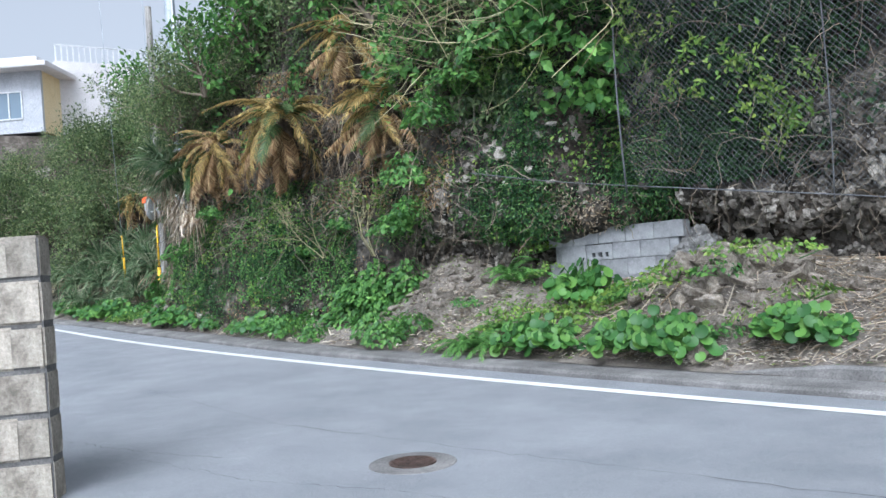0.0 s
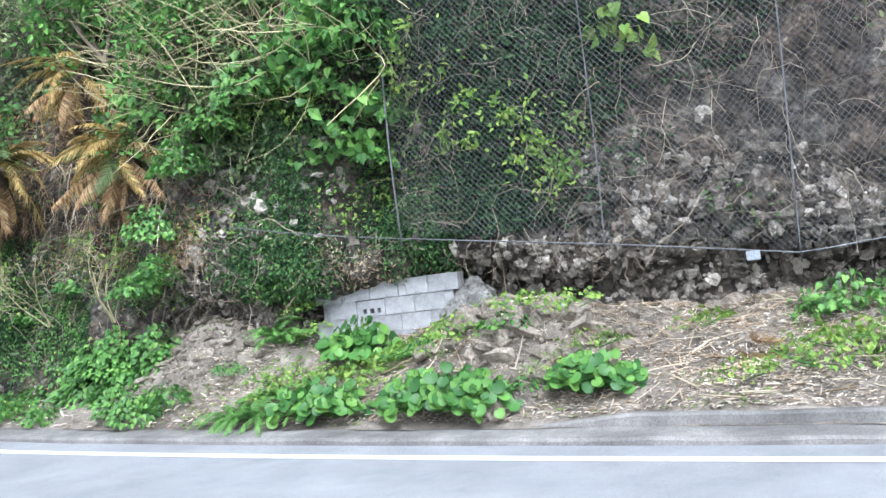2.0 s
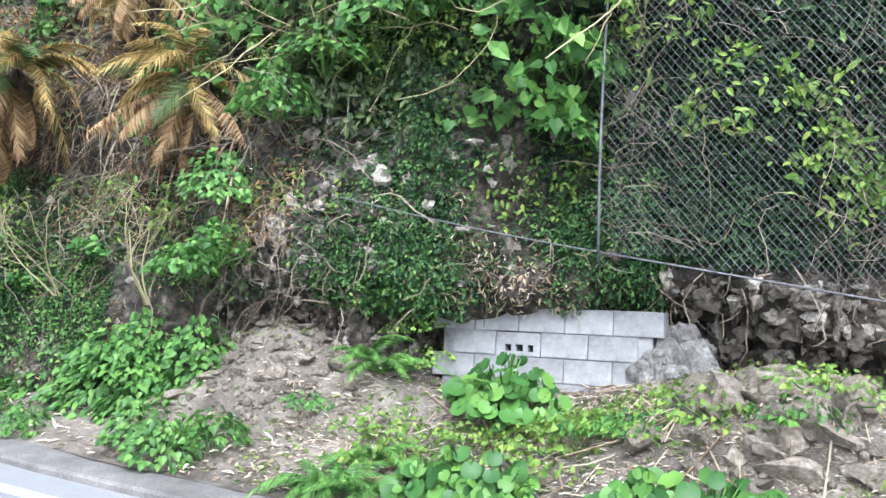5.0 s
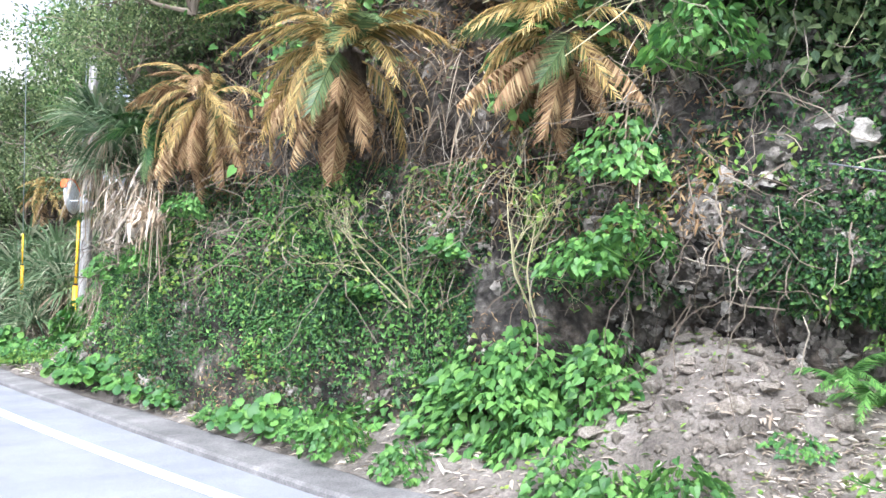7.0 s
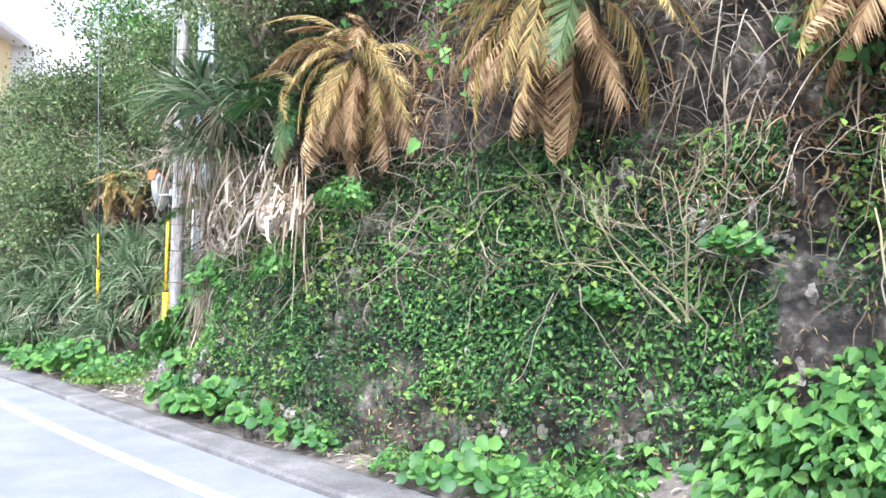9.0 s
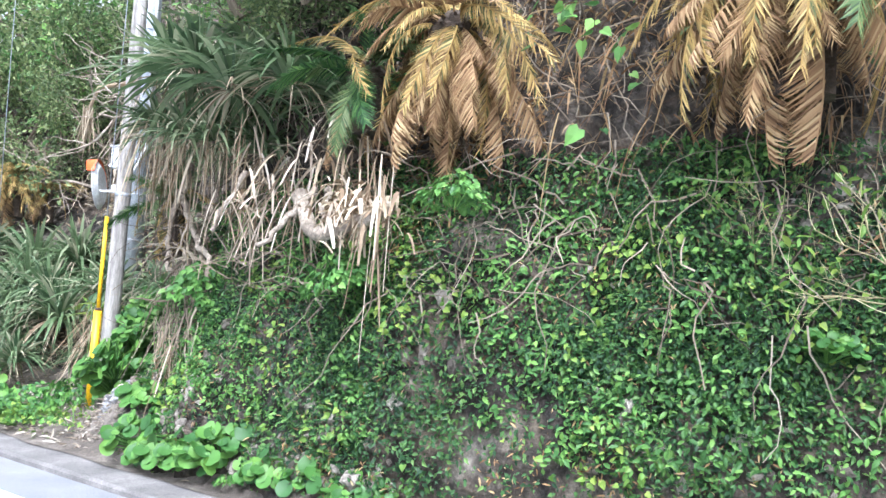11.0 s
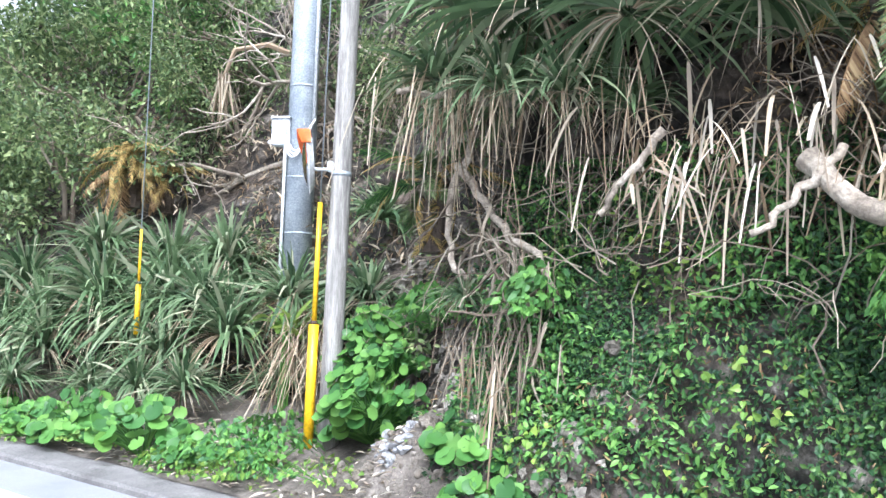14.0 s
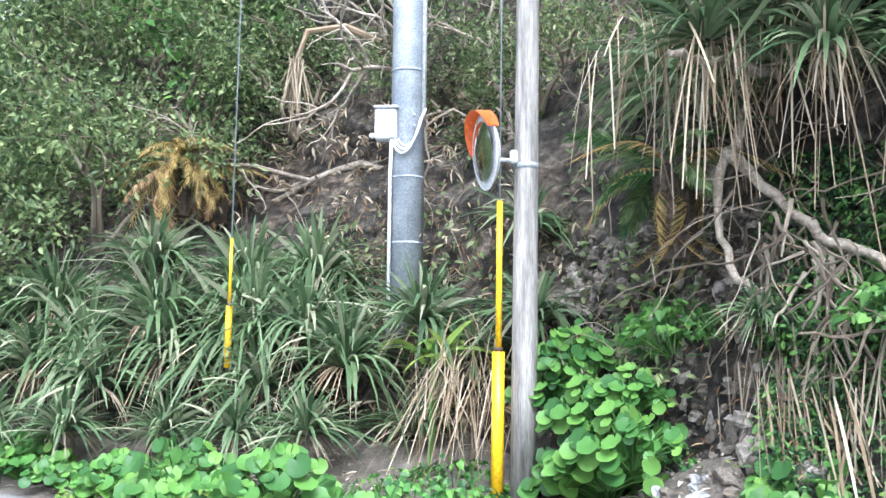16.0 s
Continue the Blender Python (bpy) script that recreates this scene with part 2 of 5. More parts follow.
def tube(points, radii, sides=6, cap=True):
    """Verts and faces of a tube along points; radii a number or one for each point."""
    p = np.array(points, float)
    k = len(p)
    r = np.broadcast_to(np.array(radii, float), (k,))
    d = np.gradient(p, axis=0)
    d /= np.linalg.norm(d, axis=1)[:, None] + 1e-9
    ref = np.array([0, 0, 1.0]) if abs(d[0][2]) < 0.9 else np.array([1.0, 0, 0])
    a = np.cross(d, ref)
    a /= np.linalg.norm(a, axis=1)[:, None] + 1e-9
    b = np.cross(d, a)
    th = np.arange(sides) * 2 * math.pi / sides
    v = p[:, None] + r[:, None, None] * (np.cos(th)[None, :, None] * a[:, None] + np.sin(th)[None, :, None] * b[:, None])
    f = [[i * sides + j, i * sides + (j + 1) % sides, (i + 1) * sides + (j + 1) % sides, (i + 1) * sides + j] for i in range(k - 1) for j in range(sides)]
    if cap:
        f += [list(range(sides))[::-1], list(range((k - 1) * sides, k * sides))]
    return v.reshape(-1, 3), f


class Heap:
    """Gathers many pieces into one mesh."""

    def __init__(self):
        self.v, self.f, self.n = [], [], 0

    def add(self, v, f):
        v = np.asarray(v, float)
        self.f += [[i + self.n for i in q] for q in f]
        self.v.append(v)
        self.n += len(v)

    def add_many(self, v, f):
        """v: pieces x verts x 3, f: the faces of one piece."""
        k, m, _ = v.shape
        f = np.array(f)
        self.f += (f[None] + (np.arange(k) * m)[:, None, None] + self.n).reshape(-1, f.shape[1]).tolist()
        self.v.append(v.reshape(-1, 3))
        self.n += k * m

    def link(self, name, mat, parent=None, label="", smooth=False):
        return link_mesh(name, np.concatenate(self.v), self.f, mat, parent, label, smooth)


def unit(a):
    return a / (np.linalg.norm(a, axis=-1, keepdims=True) + 1e-9)


# leaf outlines: x across, y along, z up from the blade
OVAL = (np.array([(0, 0, 0), (-0.22, 0.3, 0.06), (-0.2, 0.65, 0.04), (0, 1, -0.1), (0.2, 0.65, 0.04), (0.22, 0.3, 0.06), (0, 0.5, -0.02)], float),
        [(0, 6, 1), (1, 6, 2), (2, 6, 3), (3, 6, 4), (4, 6, 5), (5, 6, 0)])
HEART = (np.array([(0, 0.05, 0), (-0.22, -0.06, 0.05), (-0.43, 0.2, 0.08), (-0.28, 0.6, 0.03), (0, 1, -0.14), (0.28, 0.6, 0.03), (0.43, 0.2, 0.08), (0.22, -0.06, 0.05), (0, 0.4, -0.05)], float),
         [(0, 8, 1), (1, 8, 2), (2, 8, 3), (3, 8, 4), (4, 8, 5), (5, 8, 6), (6, 8, 7), (7, 8, 0)])
_k = [(0, 0, 0)] + [(0.55 * math.sin(a) * (1 if i % 2 else 0.94), 0.32 - 0.52 * math.cos(a) * (1 if i % 2 else 0.95), 0.1 + (0.04 if i % 2 else -0.02)) for i, a in enumerate(np.linspace(0.2, 2 * math.pi - 0.2, 14))] + [(0, 0.34, -0.03)]
KIDNEY = (np.array(_k, float), [(15, i, i + 1) for i in range(1, 14)] + [(15, 0, 1), (15, 14, 0)])


def leaf_cloud(heap, p, tip, normal, size, outline):
    """Leaves at p that point to tip, with their upper side to normal."""
    v, f = outline
    y = unit(tip)
    x = unit(np.cross(y, normal))
    z = np.cross(x, y)
    size = np.asarray(size)
    w = p[:, None] + size[:, None, None] * (v[None, :, 0, None] * x[:, None] + v[None, :, 1, None] * y[:, None] + v[None, :, 2, None] * z[:, None])
    heap.add_many(w, f)


def blades(heap, p, start, length, width, droop, seg=5, tip=0.06):
    """Strap leaves and dry strips that leave p in the direction start and bend down."""
    k = len(p)
    s = np.linspace(0, 1, seg + 1)
    d = unit(start)
    path = p[:, None] + length[:, None, None] * (d[:, None] * s[None, :, None])
    path[:, :, 2] -= (droop * length)[:, None] * s[None] ** 2
    side = unit(np.cross(d, np.array([0, 0, 1.0]) + rng.normal(0, 0.3, (k, 3))))
    w = width[:, None] * np.array([0.6, 1, 0.95, 0.8 + 0.2 * tip, 0.5 + 0.45 * tip, tip] if seg == 5 else np.linspace(1, 0.1, seg + 1))[None]
    v = np.stack([path - side[:, None] * w[:, :, None] / 2, path + side[:, None] * w[:, :, None] / 2], 2).reshape(k, -1, 3)
    heap.add_many(v, [(2 * i, 2 * i + 1, 2 * i + 3, 2 * i + 2) for i in range(seg)])


# ---- the lie of the land ----
def line_x(y):
    """The white edge line of the road."""
    y = np.asarray(y, float)
    return np.where(y < 20, 4.1 + 0.0052 * (20 - np.clip(y, -14, 20)) ** 2 + np.where(y < -14, -(y + 14) * 0.3, 0), 4.1 - 0.012 * np.clip(y - 20, 0, 99) ** 2)


def road_z(y):
    return 0.025 * np.asarray(y, float)


def kerb_x(y):
    return line_x(y) + 0.45 + np.interp(y, [10, 16], [0.0, 0.2])


FACE_Y = [-30, -6, 0, 3, 4.75, 6.9, 8.5, 9.5, 10.5, 11.5, 13, 15, 17, 18.3, 19.2, 20.5, 22, 24, 27, 32, 40, 60]
FACE_X = [19, 12.0, 10.0, 9.1, 8.4, 7.65, 7.2, 7.05, 6.85, 6.5, 6.05, 5.7, 5.65, 5.85, 6.6, 7.2, 7.2, 6.6, 6.0, 4.8, 2.0, -9]
LEAN_Y = [-30, 4, 8, 10, 12, 17, 19.5, 22, 26, 60]
LEAN_S = [0.1, 0.03, 0.05, 0.12, 0.22, 0.3, 0.5, 0.62, 0.7, 0.9]


def fbm(y, z, seed, scale, octaves=4):
    """Smooth noise from sums of turned waves."""
    r = np.random.default_rng(seed)
    out = np.zeros_like(np.asarray(y, float) + np.asarray(z, float))
    amp = 1.0
    for o in range(octaves):
        for _ in range(3):
            a = r.uniform(0, 2 * math.pi)
            k = scale * 2 ** o * r.uniform(0.7, 1.4)
            out = out + amp / 3 * np.sin(k * (math.cos(a) * y + math.sin(a) * z) + r.uniform(0, 6.28) + 1.3 * np.sin(0.6 * k * (math.cos(a + 1.7) * y + math.sin(a + 1.7) * z)))
        amp *= 0.5
    return out


def verge_foot(y):
    """How high the ground stands where it meets the face."""
    y = np.asarray(y, float)
    return road_z(y) + 0.16 + np.interp(y, [-30, 0, 3, 5.5, 6.6, 8, 9.2, 10, 11, 13, 18, 19.5, 21, 24, 30], [0.5, 0.6, 0.55, 0.75, 0.7, 0.45, 0.75, 0.9, 0.4, 0.12, 0.12, 0.4, 0.6, 0.5, 0.4])


def face_smooth(y, z):
    y, z = np.asarray(y, float), np.asarray(z, float)
    h = z - road_z(y)
    return np.interp(y, FACE_Y, FACE_X) + np.interp(y, LEAN_Y, LEAN_S) * np.clip(h - 1.2, -1.2, 40)


def hollow(y, z):
    """The undercut at the foot of the cliff."""
    c = 1.25 + road_z(y) + 0.12 * np.sin(2.2 * y)
    a = np.interp(y, [-2, 1, 4, 6, 6.6, 7.0, 8.6, 9.0, 10.3, 11.0], [0.1, 0.35, 0.5, 0.6, 0.7, 0.95, 0.95, 0.6, 0.55, 0])
    return a / (1 + np.exp((z - c - 0.1) * 9))


def cells(y, z, scale, seed):
    """Distance to the nearest of scattered seeds: rounded lumps with creases between."""
    y, z = np.asarray(y, float) * scale, np.asarray(z, float) * scale
    iy, iz = np.floor(y), np.floor(z)
    best = np.full(np.broadcast(y, z).shape, 9.0)
    for a in (-1, 0, 1):
        for b in (-1, 0, 1):
            k = (iy + a) * 127.1 + (iz + b) * 311.7 + seed * 17.3
            u, w = np.modf(np.abs(np.sin(k) * 43758.5))[0], np.modf(np.abs(np.sin(k * 1.7 + 2.1) * 24634.6))[0]
            best = np.minimum(best, np.hypot(iy + a + u - y, iz + b + w - z))
    return np.minimum(best, 1.0)


TOP_Y = [-30, 18, 22, 26, 30, 34, 40, 60]
TOP_Z = [13, 13, 11.5, 9.5, 7.6, 6.2, 4.6, 4.0]


def face_x(y, z):
    y, z = np.asarray(y, float), np.asarray(z, float)
    room = (y > 6.5) & (y < 8.65) & (z < 1.4 + 0.06 * np.sin(5 * y) + 0.04 * np.sin(13 * y))
    lump = np.interp(y, [-30, 7, 10, 13, 18, 60], [1.0, 1.0, 0.8, 0.45, 0.6, 0.6])
    knobs = lump * (0.34 * cells(y + 0.3 * np.sin(2 * z), z * 0.8, 1.0, 1) ** 1.5 + 0.14 * cells(y, z + 0.1 * np.sin(5 * y), 3.1, 2) + 0.06 * cells(y + 0.05 * np.sin(9 * z), z, 7.5, 3) - 0.25)
    rough = np.interp(y, [-30, 8, 13, 18, 20, 60], [0.24, 0.24, 0.16, 0.2, 0.2, 0.5])
    h = np.clip(z - road_z(y), 0, 3) / 3
    x = face_smooth(y, z) + hollow(y, z) + rough * (0.4 + 0.6 * h) * fbm(y, z * 1.3, 3, 1.5, 5) + 0.03 * fbm(y, z, 9, 9, 3) + knobs
    return np.where(room, np.maximum(x, 8.3), x)


def face_normal(y, z):
    e = 0.08
    gy = (face_x(y + e, z) - face_x(y - e, z)) / (2 * e)
    gz = (face_x(y, z + e) - face_x(y, z - e)) / (2 * e)
    return unit(np.stack([-np.ones_like(gy), gy, gz], -1))


def verge_z(x, y):
    """The strip of ground between the kerb and the face."""
    x, y = np.asarray(x, float), np.asarray(y, float)
    k = kerb_x(y) + 0.42
    w = np.maximum(np.interp(y, FACE_Y, FACE_X) - k, 0.05)
    t = np.clip((x - k) / w, 0, 3)
    base = road_z(y) + 0.075 + 0.06 * np.clip(t * 5, 0, 1) + (verge_foot(y) - road_z(y) - 0.16) * np.minimum(t, 1) ** 1.4
    base = base + np.clip(t - 1, 0, 2) * 0.15
    bumps = 0.05 * fbm(x, y, 21, 3.1, 4) * np.clip(t * 3, 0, 1) + np.where(x > k + 0.02, 0.1 * np.clip((5.0 - y) / 1.5, 0, 1), 0)
    for cx, cy, r, hh in ((6.6, 9.45, 0.95, 0.16), (6.9, 5.6, 1.1, 0.5), (7.3, 5.0, 0.8, 0.3), (5.85, 18.6, 0.7, 0.42)):
        bumps = bumps + hh * np.exp(-((x - cx) ** 2 + (y - cy) ** 2) / (0.6 * r * r)) * np.clip(t * 2.5, 0, 1)
    return base + bumps


def grid_mesh(name, X, Y, Z, mat, smooth=True):
    a, b = X.shape
    v = np.stack([X, Y, Z], -1).reshape(-1, 3)
    i = np.arange((a - 1) * b).reshape(a - 1, b)[:, :-1].reshape(-1)
    return link_mesh(name, v, np.stack([i, i + 1, i + b + 1, i + b], 1), mat, smooth=smooth)


# ---- road, kerb, verge, cliff ----
ys = np.concatenate([np.linspace(-60, -14, 12), np.linspace(-12, 30, 130), np.linspace(31, 80, 20)])
us = np.array([-60, -30, -12, -8, -6, -4, -2, 0.0])
Y, U = np.meshgrid(ys, us)
road = tagged(grid_mesh("road", kerb_x(Y) + U, Y, road_z(Y), M_ASPHALT), "worn blue-grey asphalt road beside the bank", "road", kind="structure")
ground = tagged(grid_mesh("ground", *np.meshgrid([-600.0, -60, 0, 60, 600.0], [-600.0, -60, 0, 60, 600.0]), np.full((5, 5), -1.9), M_SOIL), "plain ground reaching to the horizon", "ground", kind="structure")
ly = np.linspace(-12, 30, 120)
Y, U = np.meshgrid(ly, [-0.07, 0.07])
tagged(grid_mesh("road_line", line_x(Y) + U, Y, road_z(Y) + 0.005, M_PAINT), "white painted edge line on the asphalt", "road line", kind="structure")
# sloping concrete gutter strip with a low step
Y, U = np.meshgrid(np.linspace(-14, 34, 200), [0, 0.0, 0.03, 0.40, 0.42, 0.42])
H = np.array([-0.05, 0.035, 0.055, 0.072, 0.06, -0.1])[:, None] + 0 * Y
tagged(grid_mesh("kerb", kerb_x(Y) + U + 0.012 * fbm(Y, 0 * Y, 5, 2.5, 4), Y, road_z(Y) + H + 0.006 * fbm(Y, U, 6, 4, 3), M_KERB, False), "weathered concrete kerb strip along the road", "kerb", kind="structure")
Y, U = np.meshgrid(np.linspace(-14, 5.2, 90), [0.36, 0.365, 0.385, 0.46, 0.47])
H = np.array([0.04, 0.15, 0.17, 0.17, 0.0])[:, None] * np.clip((5.4 - Y) / 1.5, 0.25, 1)
tagged(grid_mesh("kerb_upstand", kerb_x(Y) + U, Y, road_z(Y) + H + 0.004 * fbm(Y, U, 16, 5, 3), M_KERB, False), "low concrete kerb edge behind the gutter", "kerb", kind="structure")
vy = np.linspace(-14, 34, 420)
vt = np.linspace(0, 1, 46)
Y, T = np.meshgrid(vy, vt)
X = kerb_x(Y) + 0.36 + 0.05 * fbm(Y, 0 * Y, 77, 2.0, 4) * (1 - T) + T * (np.interp(Y, FACE_Y, FACE_X) + 1.3 - kerb_x(Y) - 0.36)
tagged(grid_mesh("verge", X, Y, verge_z(X, Y), M_SOIL), "dry soil verge with leaf litter below the cliff", "ground", kind="structure")
cy = np.concatenate([np.linspace(-30, -5, 40), np.linspace(-4.8, 12, 440), np.linspace(12.06, 26, 220), np.linspace(26.3, 60, 60)])
cz = np.concatenate([np.linspace(-0.3, 6, 210), np.linspace(6.15, 13, 50)])
Y, Z = np.meshgrid(cy, cz)
Z = -0.3 + (Z + 0.3) * (np.interp(Y, TOP_Y, TOP_Z) + 0.3) / 13.3
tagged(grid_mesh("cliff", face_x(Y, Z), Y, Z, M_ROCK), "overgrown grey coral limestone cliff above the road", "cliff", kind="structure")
Y, U = np.meshgrid(np.linspace(-30, 60, 60), [0, 4, 12, 40])
tagged(grid_mesh("hilltop", face_x(Y, np.interp(Y, TOP_Y, TOP_Z)) + U, Y, np.interp(Y, TOP_Y, TOP_Z) + 0.35 * np.minimum(U, 12) + 0.04 * np.minimum(U, 4) * fbm(Y, U, 8, 0.5), M_SOIL), "soil of the hilltop above the cliff", "ground", kind="structure")


# ---- growth on the face ----
def on_face(n, y0, y1, z0, z1, out=0.0, puff=0.0, seed=1, keep=None, scale=1.2):
    """Points on the face, z above the road, with the outward normal; keep(y, h) gives the chance that one stays."""
    y, h = rng.uniform(y0, y1, n), rng.uniform(z0, z1, n)
    if keep is not None:
        k = rng.random(n) < keep(y, h)
        y, h = y[k], h[k]
    k = h + road_z(y) < np.interp(y, TOP_Y, TOP_Z)
    y, h = y[k], h[k]
    z = h + road_z(y)
    nn = face_normal(y, z)
    p = np.stack([face_x(y, z), y, z], -1)
    lump = np.clip(fbm(y, h, seed, scale, 3) + 0.35, 0, 2)
    p = p + nn * (out + puff * lump * rng.random(len(y)) ** 0.5)[:, None]
    return p, nn


def scatter(name, label, p, n, size, outline, mat, hang=0.4, category="plant", loose=0.7):
    h = Heap()
    k = len(p)
    tip = np.array([0, 0, -hang]) + rng.normal(0, loose, (k, 3)) + n * 0.25
    up = n + np.array([0, 0, 0.5]) + rng.normal(0, 0.4, (k, 3))
    leaf_cloud(h, p, tip, up, rng.uniform(*size, k), outline)
    return tagged(h.link(name, mat), label, category, kind="stuff")


def patchy(seed, scale, low, high):
    return lambda y, h: np.clip((fbm(y, h, seed, scale, 3) - low) / (high - low), 0, 1)


TINY = (np.array([(0, 0, 0), (-0.26, 0.4, 0.06), (0, 1, -0.08), (0.26, 0.4, 0.06)], float), [(0, 2, 1), (0, 3, 2)])
NARROW = (OVAL[0] * np.array([0.45, 1, 1]), OVAL[1])
# dark ivy on the lower face
scatter("ivy", "dark green ivy creeping over the rock face", *on_face(150000, 11.6, 18.4, 0.15, 2.5, 0.01, 0.13, 4, lambda y, h: (0.22 + 0.55 * patchy(31, 3.2, -0.5, 0.6)(y, h)) * np.clip(-0.1 + h * 0.95, 0, 1), 2.6), (0.024, 0.056), TINY, L_IVY)
scatter("ivy", "bright young ivy shoots on the rock face", *on_face(6500, 11.0, 17.8, 0.5, 2.3, 0.05, 0.16, 4, patchy(33, 4.4, 0.1, 1.2), 2.6), (0.028, 0.058), HEART, L_LIME)
scatter("creeper", "small-leaved creeper on the mossy overhang", *on_face(60000, 6.6, 11.4, 1.35, 4.2, 0.0, 0.1, 5, lambda y, h: patchy(35, 2.2, -0.55, 0.35)(y, h) * np.interp(y, [9.6, 10.4], [1, 0.35]), 2.6), (0.026, 0.062), OVAL, L_IVY)
scatter("creeper", "small dark creeper on the lip of the overhang", *on_face(7000, 6.5, 9.2, 1.4, 2.3, 0.0, 0.08, 24, patchy(47, 2.8, -0.6, 0.6), 2.6), (0.025, 0.055), OVAL, L_IVY)
scatter("dead_leaves", "brown roots and dead leaves on the lip of the overhang", *on_face(3500, 6.5, 9.2, 1.35, 2.3, 0.0, 0.06, 25, patchy(48, 2.8, -0.5, 0.8), 2.6), (0.03, 0.08), NARROW, L_DRY)
scatter("creeper", "light green creeper sprigs on the overhang", *on_face(5000, 6.6, 11.0, 1.3, 4.0, 0.05, 0.14, 6, patchy(36, 2.6, 0.25, 0.9), 2.6), (0.035, 0.08), OVAL, L_LIME)
scatter("ivy", "larger glossy ivy leaves in loose patches", *on_face(18000, 11.6, 18.4, 0.6, 2.5, 0.05, 0.15, 4, patchy(61, 4.2, -0.3, 0.9), 2.6), (0.03, 0.065), OVAL, L_BROAD)
scatter("dead_leaves", "small brown dead leaves and stems in the ivy", *on_face(9000, 11.0, 18.4, 0.2, 2.6, 0.02, 0.12, 4, patchy(62, 3.0, -0.4, 0.8), 2.6), (0.02, 0.06), NARROW, L_BROWN)
# hanging foliage higher up
scatter("foliage", "dense green foliage covering the upper cliff", *on_face(120000, 6.7, 20, 2.9, 13, 0.0, 0.55, 7, lambda y, h: patchy(37, 0.9, -0.7, 0.2)(y, h) * np.where((y > 10) & (h < 4.3), 0.2, 1.0)), (0.05, 0.12), OVAL, L_BUSH)
scatter("foliage", "broad bright leaves hanging from the upper cliff", *on_face(13000, 7.2, 10.4, 2.9, 12, 0.1, 0.6, 8, patchy(38, 1.1, 0.1, 0.7)), (0.08, 0.16), HEART, L_BROAD)
scatter("foliage", "foliage behind the wire net with shade put into its leaf colour", *on_face(110000, 2.2, 7.2, 1.8, 8, -0.02, 0.2, 9, lambda y, h: patchy(39, 1.6, -0.7, 0.3)(y, h) * np.clip((y - 4.4 + 0.9 * (h - 2.2)) / 0.9, 0, 1)), (0.04, 0.1), OVAL, L_IVY_SHADED)
scatter("foliage", "sparse creepers on the bare rock", *on_face(7000, -3, 4, 1.5, 9, 0.0, 0.2, 12, patchy(41, 1.7, 0.35, 0.9)), (0.06, 0.12), OVAL, L_BUSH)
scatter("scrub", "mixed scrub leaves over the hillside", *on_face(90000, 18.8, 42, 1.0, 13, 0.0, 0.6, 10, patchy(42, 0.9, -0.3, 0.5)), (0.05, 0.1), OVAL, L_SHRUB)
scatter("dead_leaves", "dry brown leaves caught on the hillside", *on_face(14000, 17.5, 32, 0.6, 7, 0.02, 0.4, 11, patchy(43, 1.1, 0.0, 0.8)), (0.06, 0.15), NARROW, L_DRY)
scatter("dead_leaves", "brown dry tangle between the plants on the face", *on_face(14000, 9.5, 16.5, 1.8, 4.5, 0.0, 0.12, 13, patchy(44, 1.6, -0.5, 0.6)), (0.04, 0.1), NARROW, L_BROWN)
scatter("dead_leaves", "dark brown rotting leaves on the shaded slope", *on_face(8000, 18.5, 30, 0.6, 5, 0.0, 0.15, 21, patchy(45, 1.3, -0.2, 0.7)), (0.04, 0.1), NARROW, L_BROWN)


def wander(start, heading, length, steps, bend, pull=(0, 0, 0)):
    d = unit(np.array(heading, float))
    p = [np.array(start, float)]
    for _ in range(steps):
        d = unit(d + rng.normal(0, bend, 3) + np.array(pull))
        p.append(p[-1] + d * length / steps)
    return p


def vines(name, label, count, y0, y1, z0, z1, mat, length=(0.5, 1.6), r=0.006, out=0.1, pull=(0, 0, -0.12), up=0.0, bend=0.35):
    h = Heap()
    p, n = on_face(count, y0, y1, z0, z1, out, 0.1, 14)
    for a, b in zip(p, n):
        k = rng.uniform(*length)
        pts = np.array(wander(a, b * 0.35 + rng.normal(0, 0.6, 3) + np.array([0, 0, up]), k, 7, bend, pull))
        lim = face_x(pts[:, 1], pts[:, 2]) - 0.02
        pts[:, 0] = np.minimum(pts[:, 0], lim)
        h.add(*tube(pts, np.linspace(r, r * 0.45, 8) * rng.uniform(0.6, 1.5), 3, False))
    return tagged(h.link(name, mat), label, "vine", kind="stuff")


vines("dry_vines", "tangled dry vines behind the wire net", 700, 1.5, 7, 1.7, 7, L_TWIG, (0.4, 1.2), 0.0038)
vines("dry_vines", "thin dry stems hanging over the face", 1300, 9, 19, 1.4, 4.5, L_TWIG, (0.3, 1.1), 0.005)
vines("dry_vines", "dry stems and roots on the hillside", 450, 18.5, 32, 0.8, 6, L_TWIG, (0.4, 1.3), 0.0055)
vines("cane_thicket", "pale green leaning cane stems above the overhang", 700, 6.9, 11, 3.8, 7.2, L_CANE, (0.6, 1.6), 0.006, 0.3, (-0.02, 0.07, 0.02), 0.3, 0.16)
scatter("cane_leaves", "small lime green leaves on the leaning canes", *on_face(18000, 6.7, 11, 3.4, 7.5, 0.2, 0.65, 22, patchy(46, 1.4, -0.2, 0.7)), (0.03, 0.07), OVAL, L_LIME)
vines("roots", "brown roots hanging below the overhang", 80, 1, 10, 1.4, 2.2, L_TWIG, (0.25, 0.7), 0.006, 0.03)


# ---- plants ----
def thing(name, label, category, at=(0, 0, 0), group=""):
    return tagged(new(name), label, category, group) if not any(at) else put(tagged(new(name), label, category, group), at)


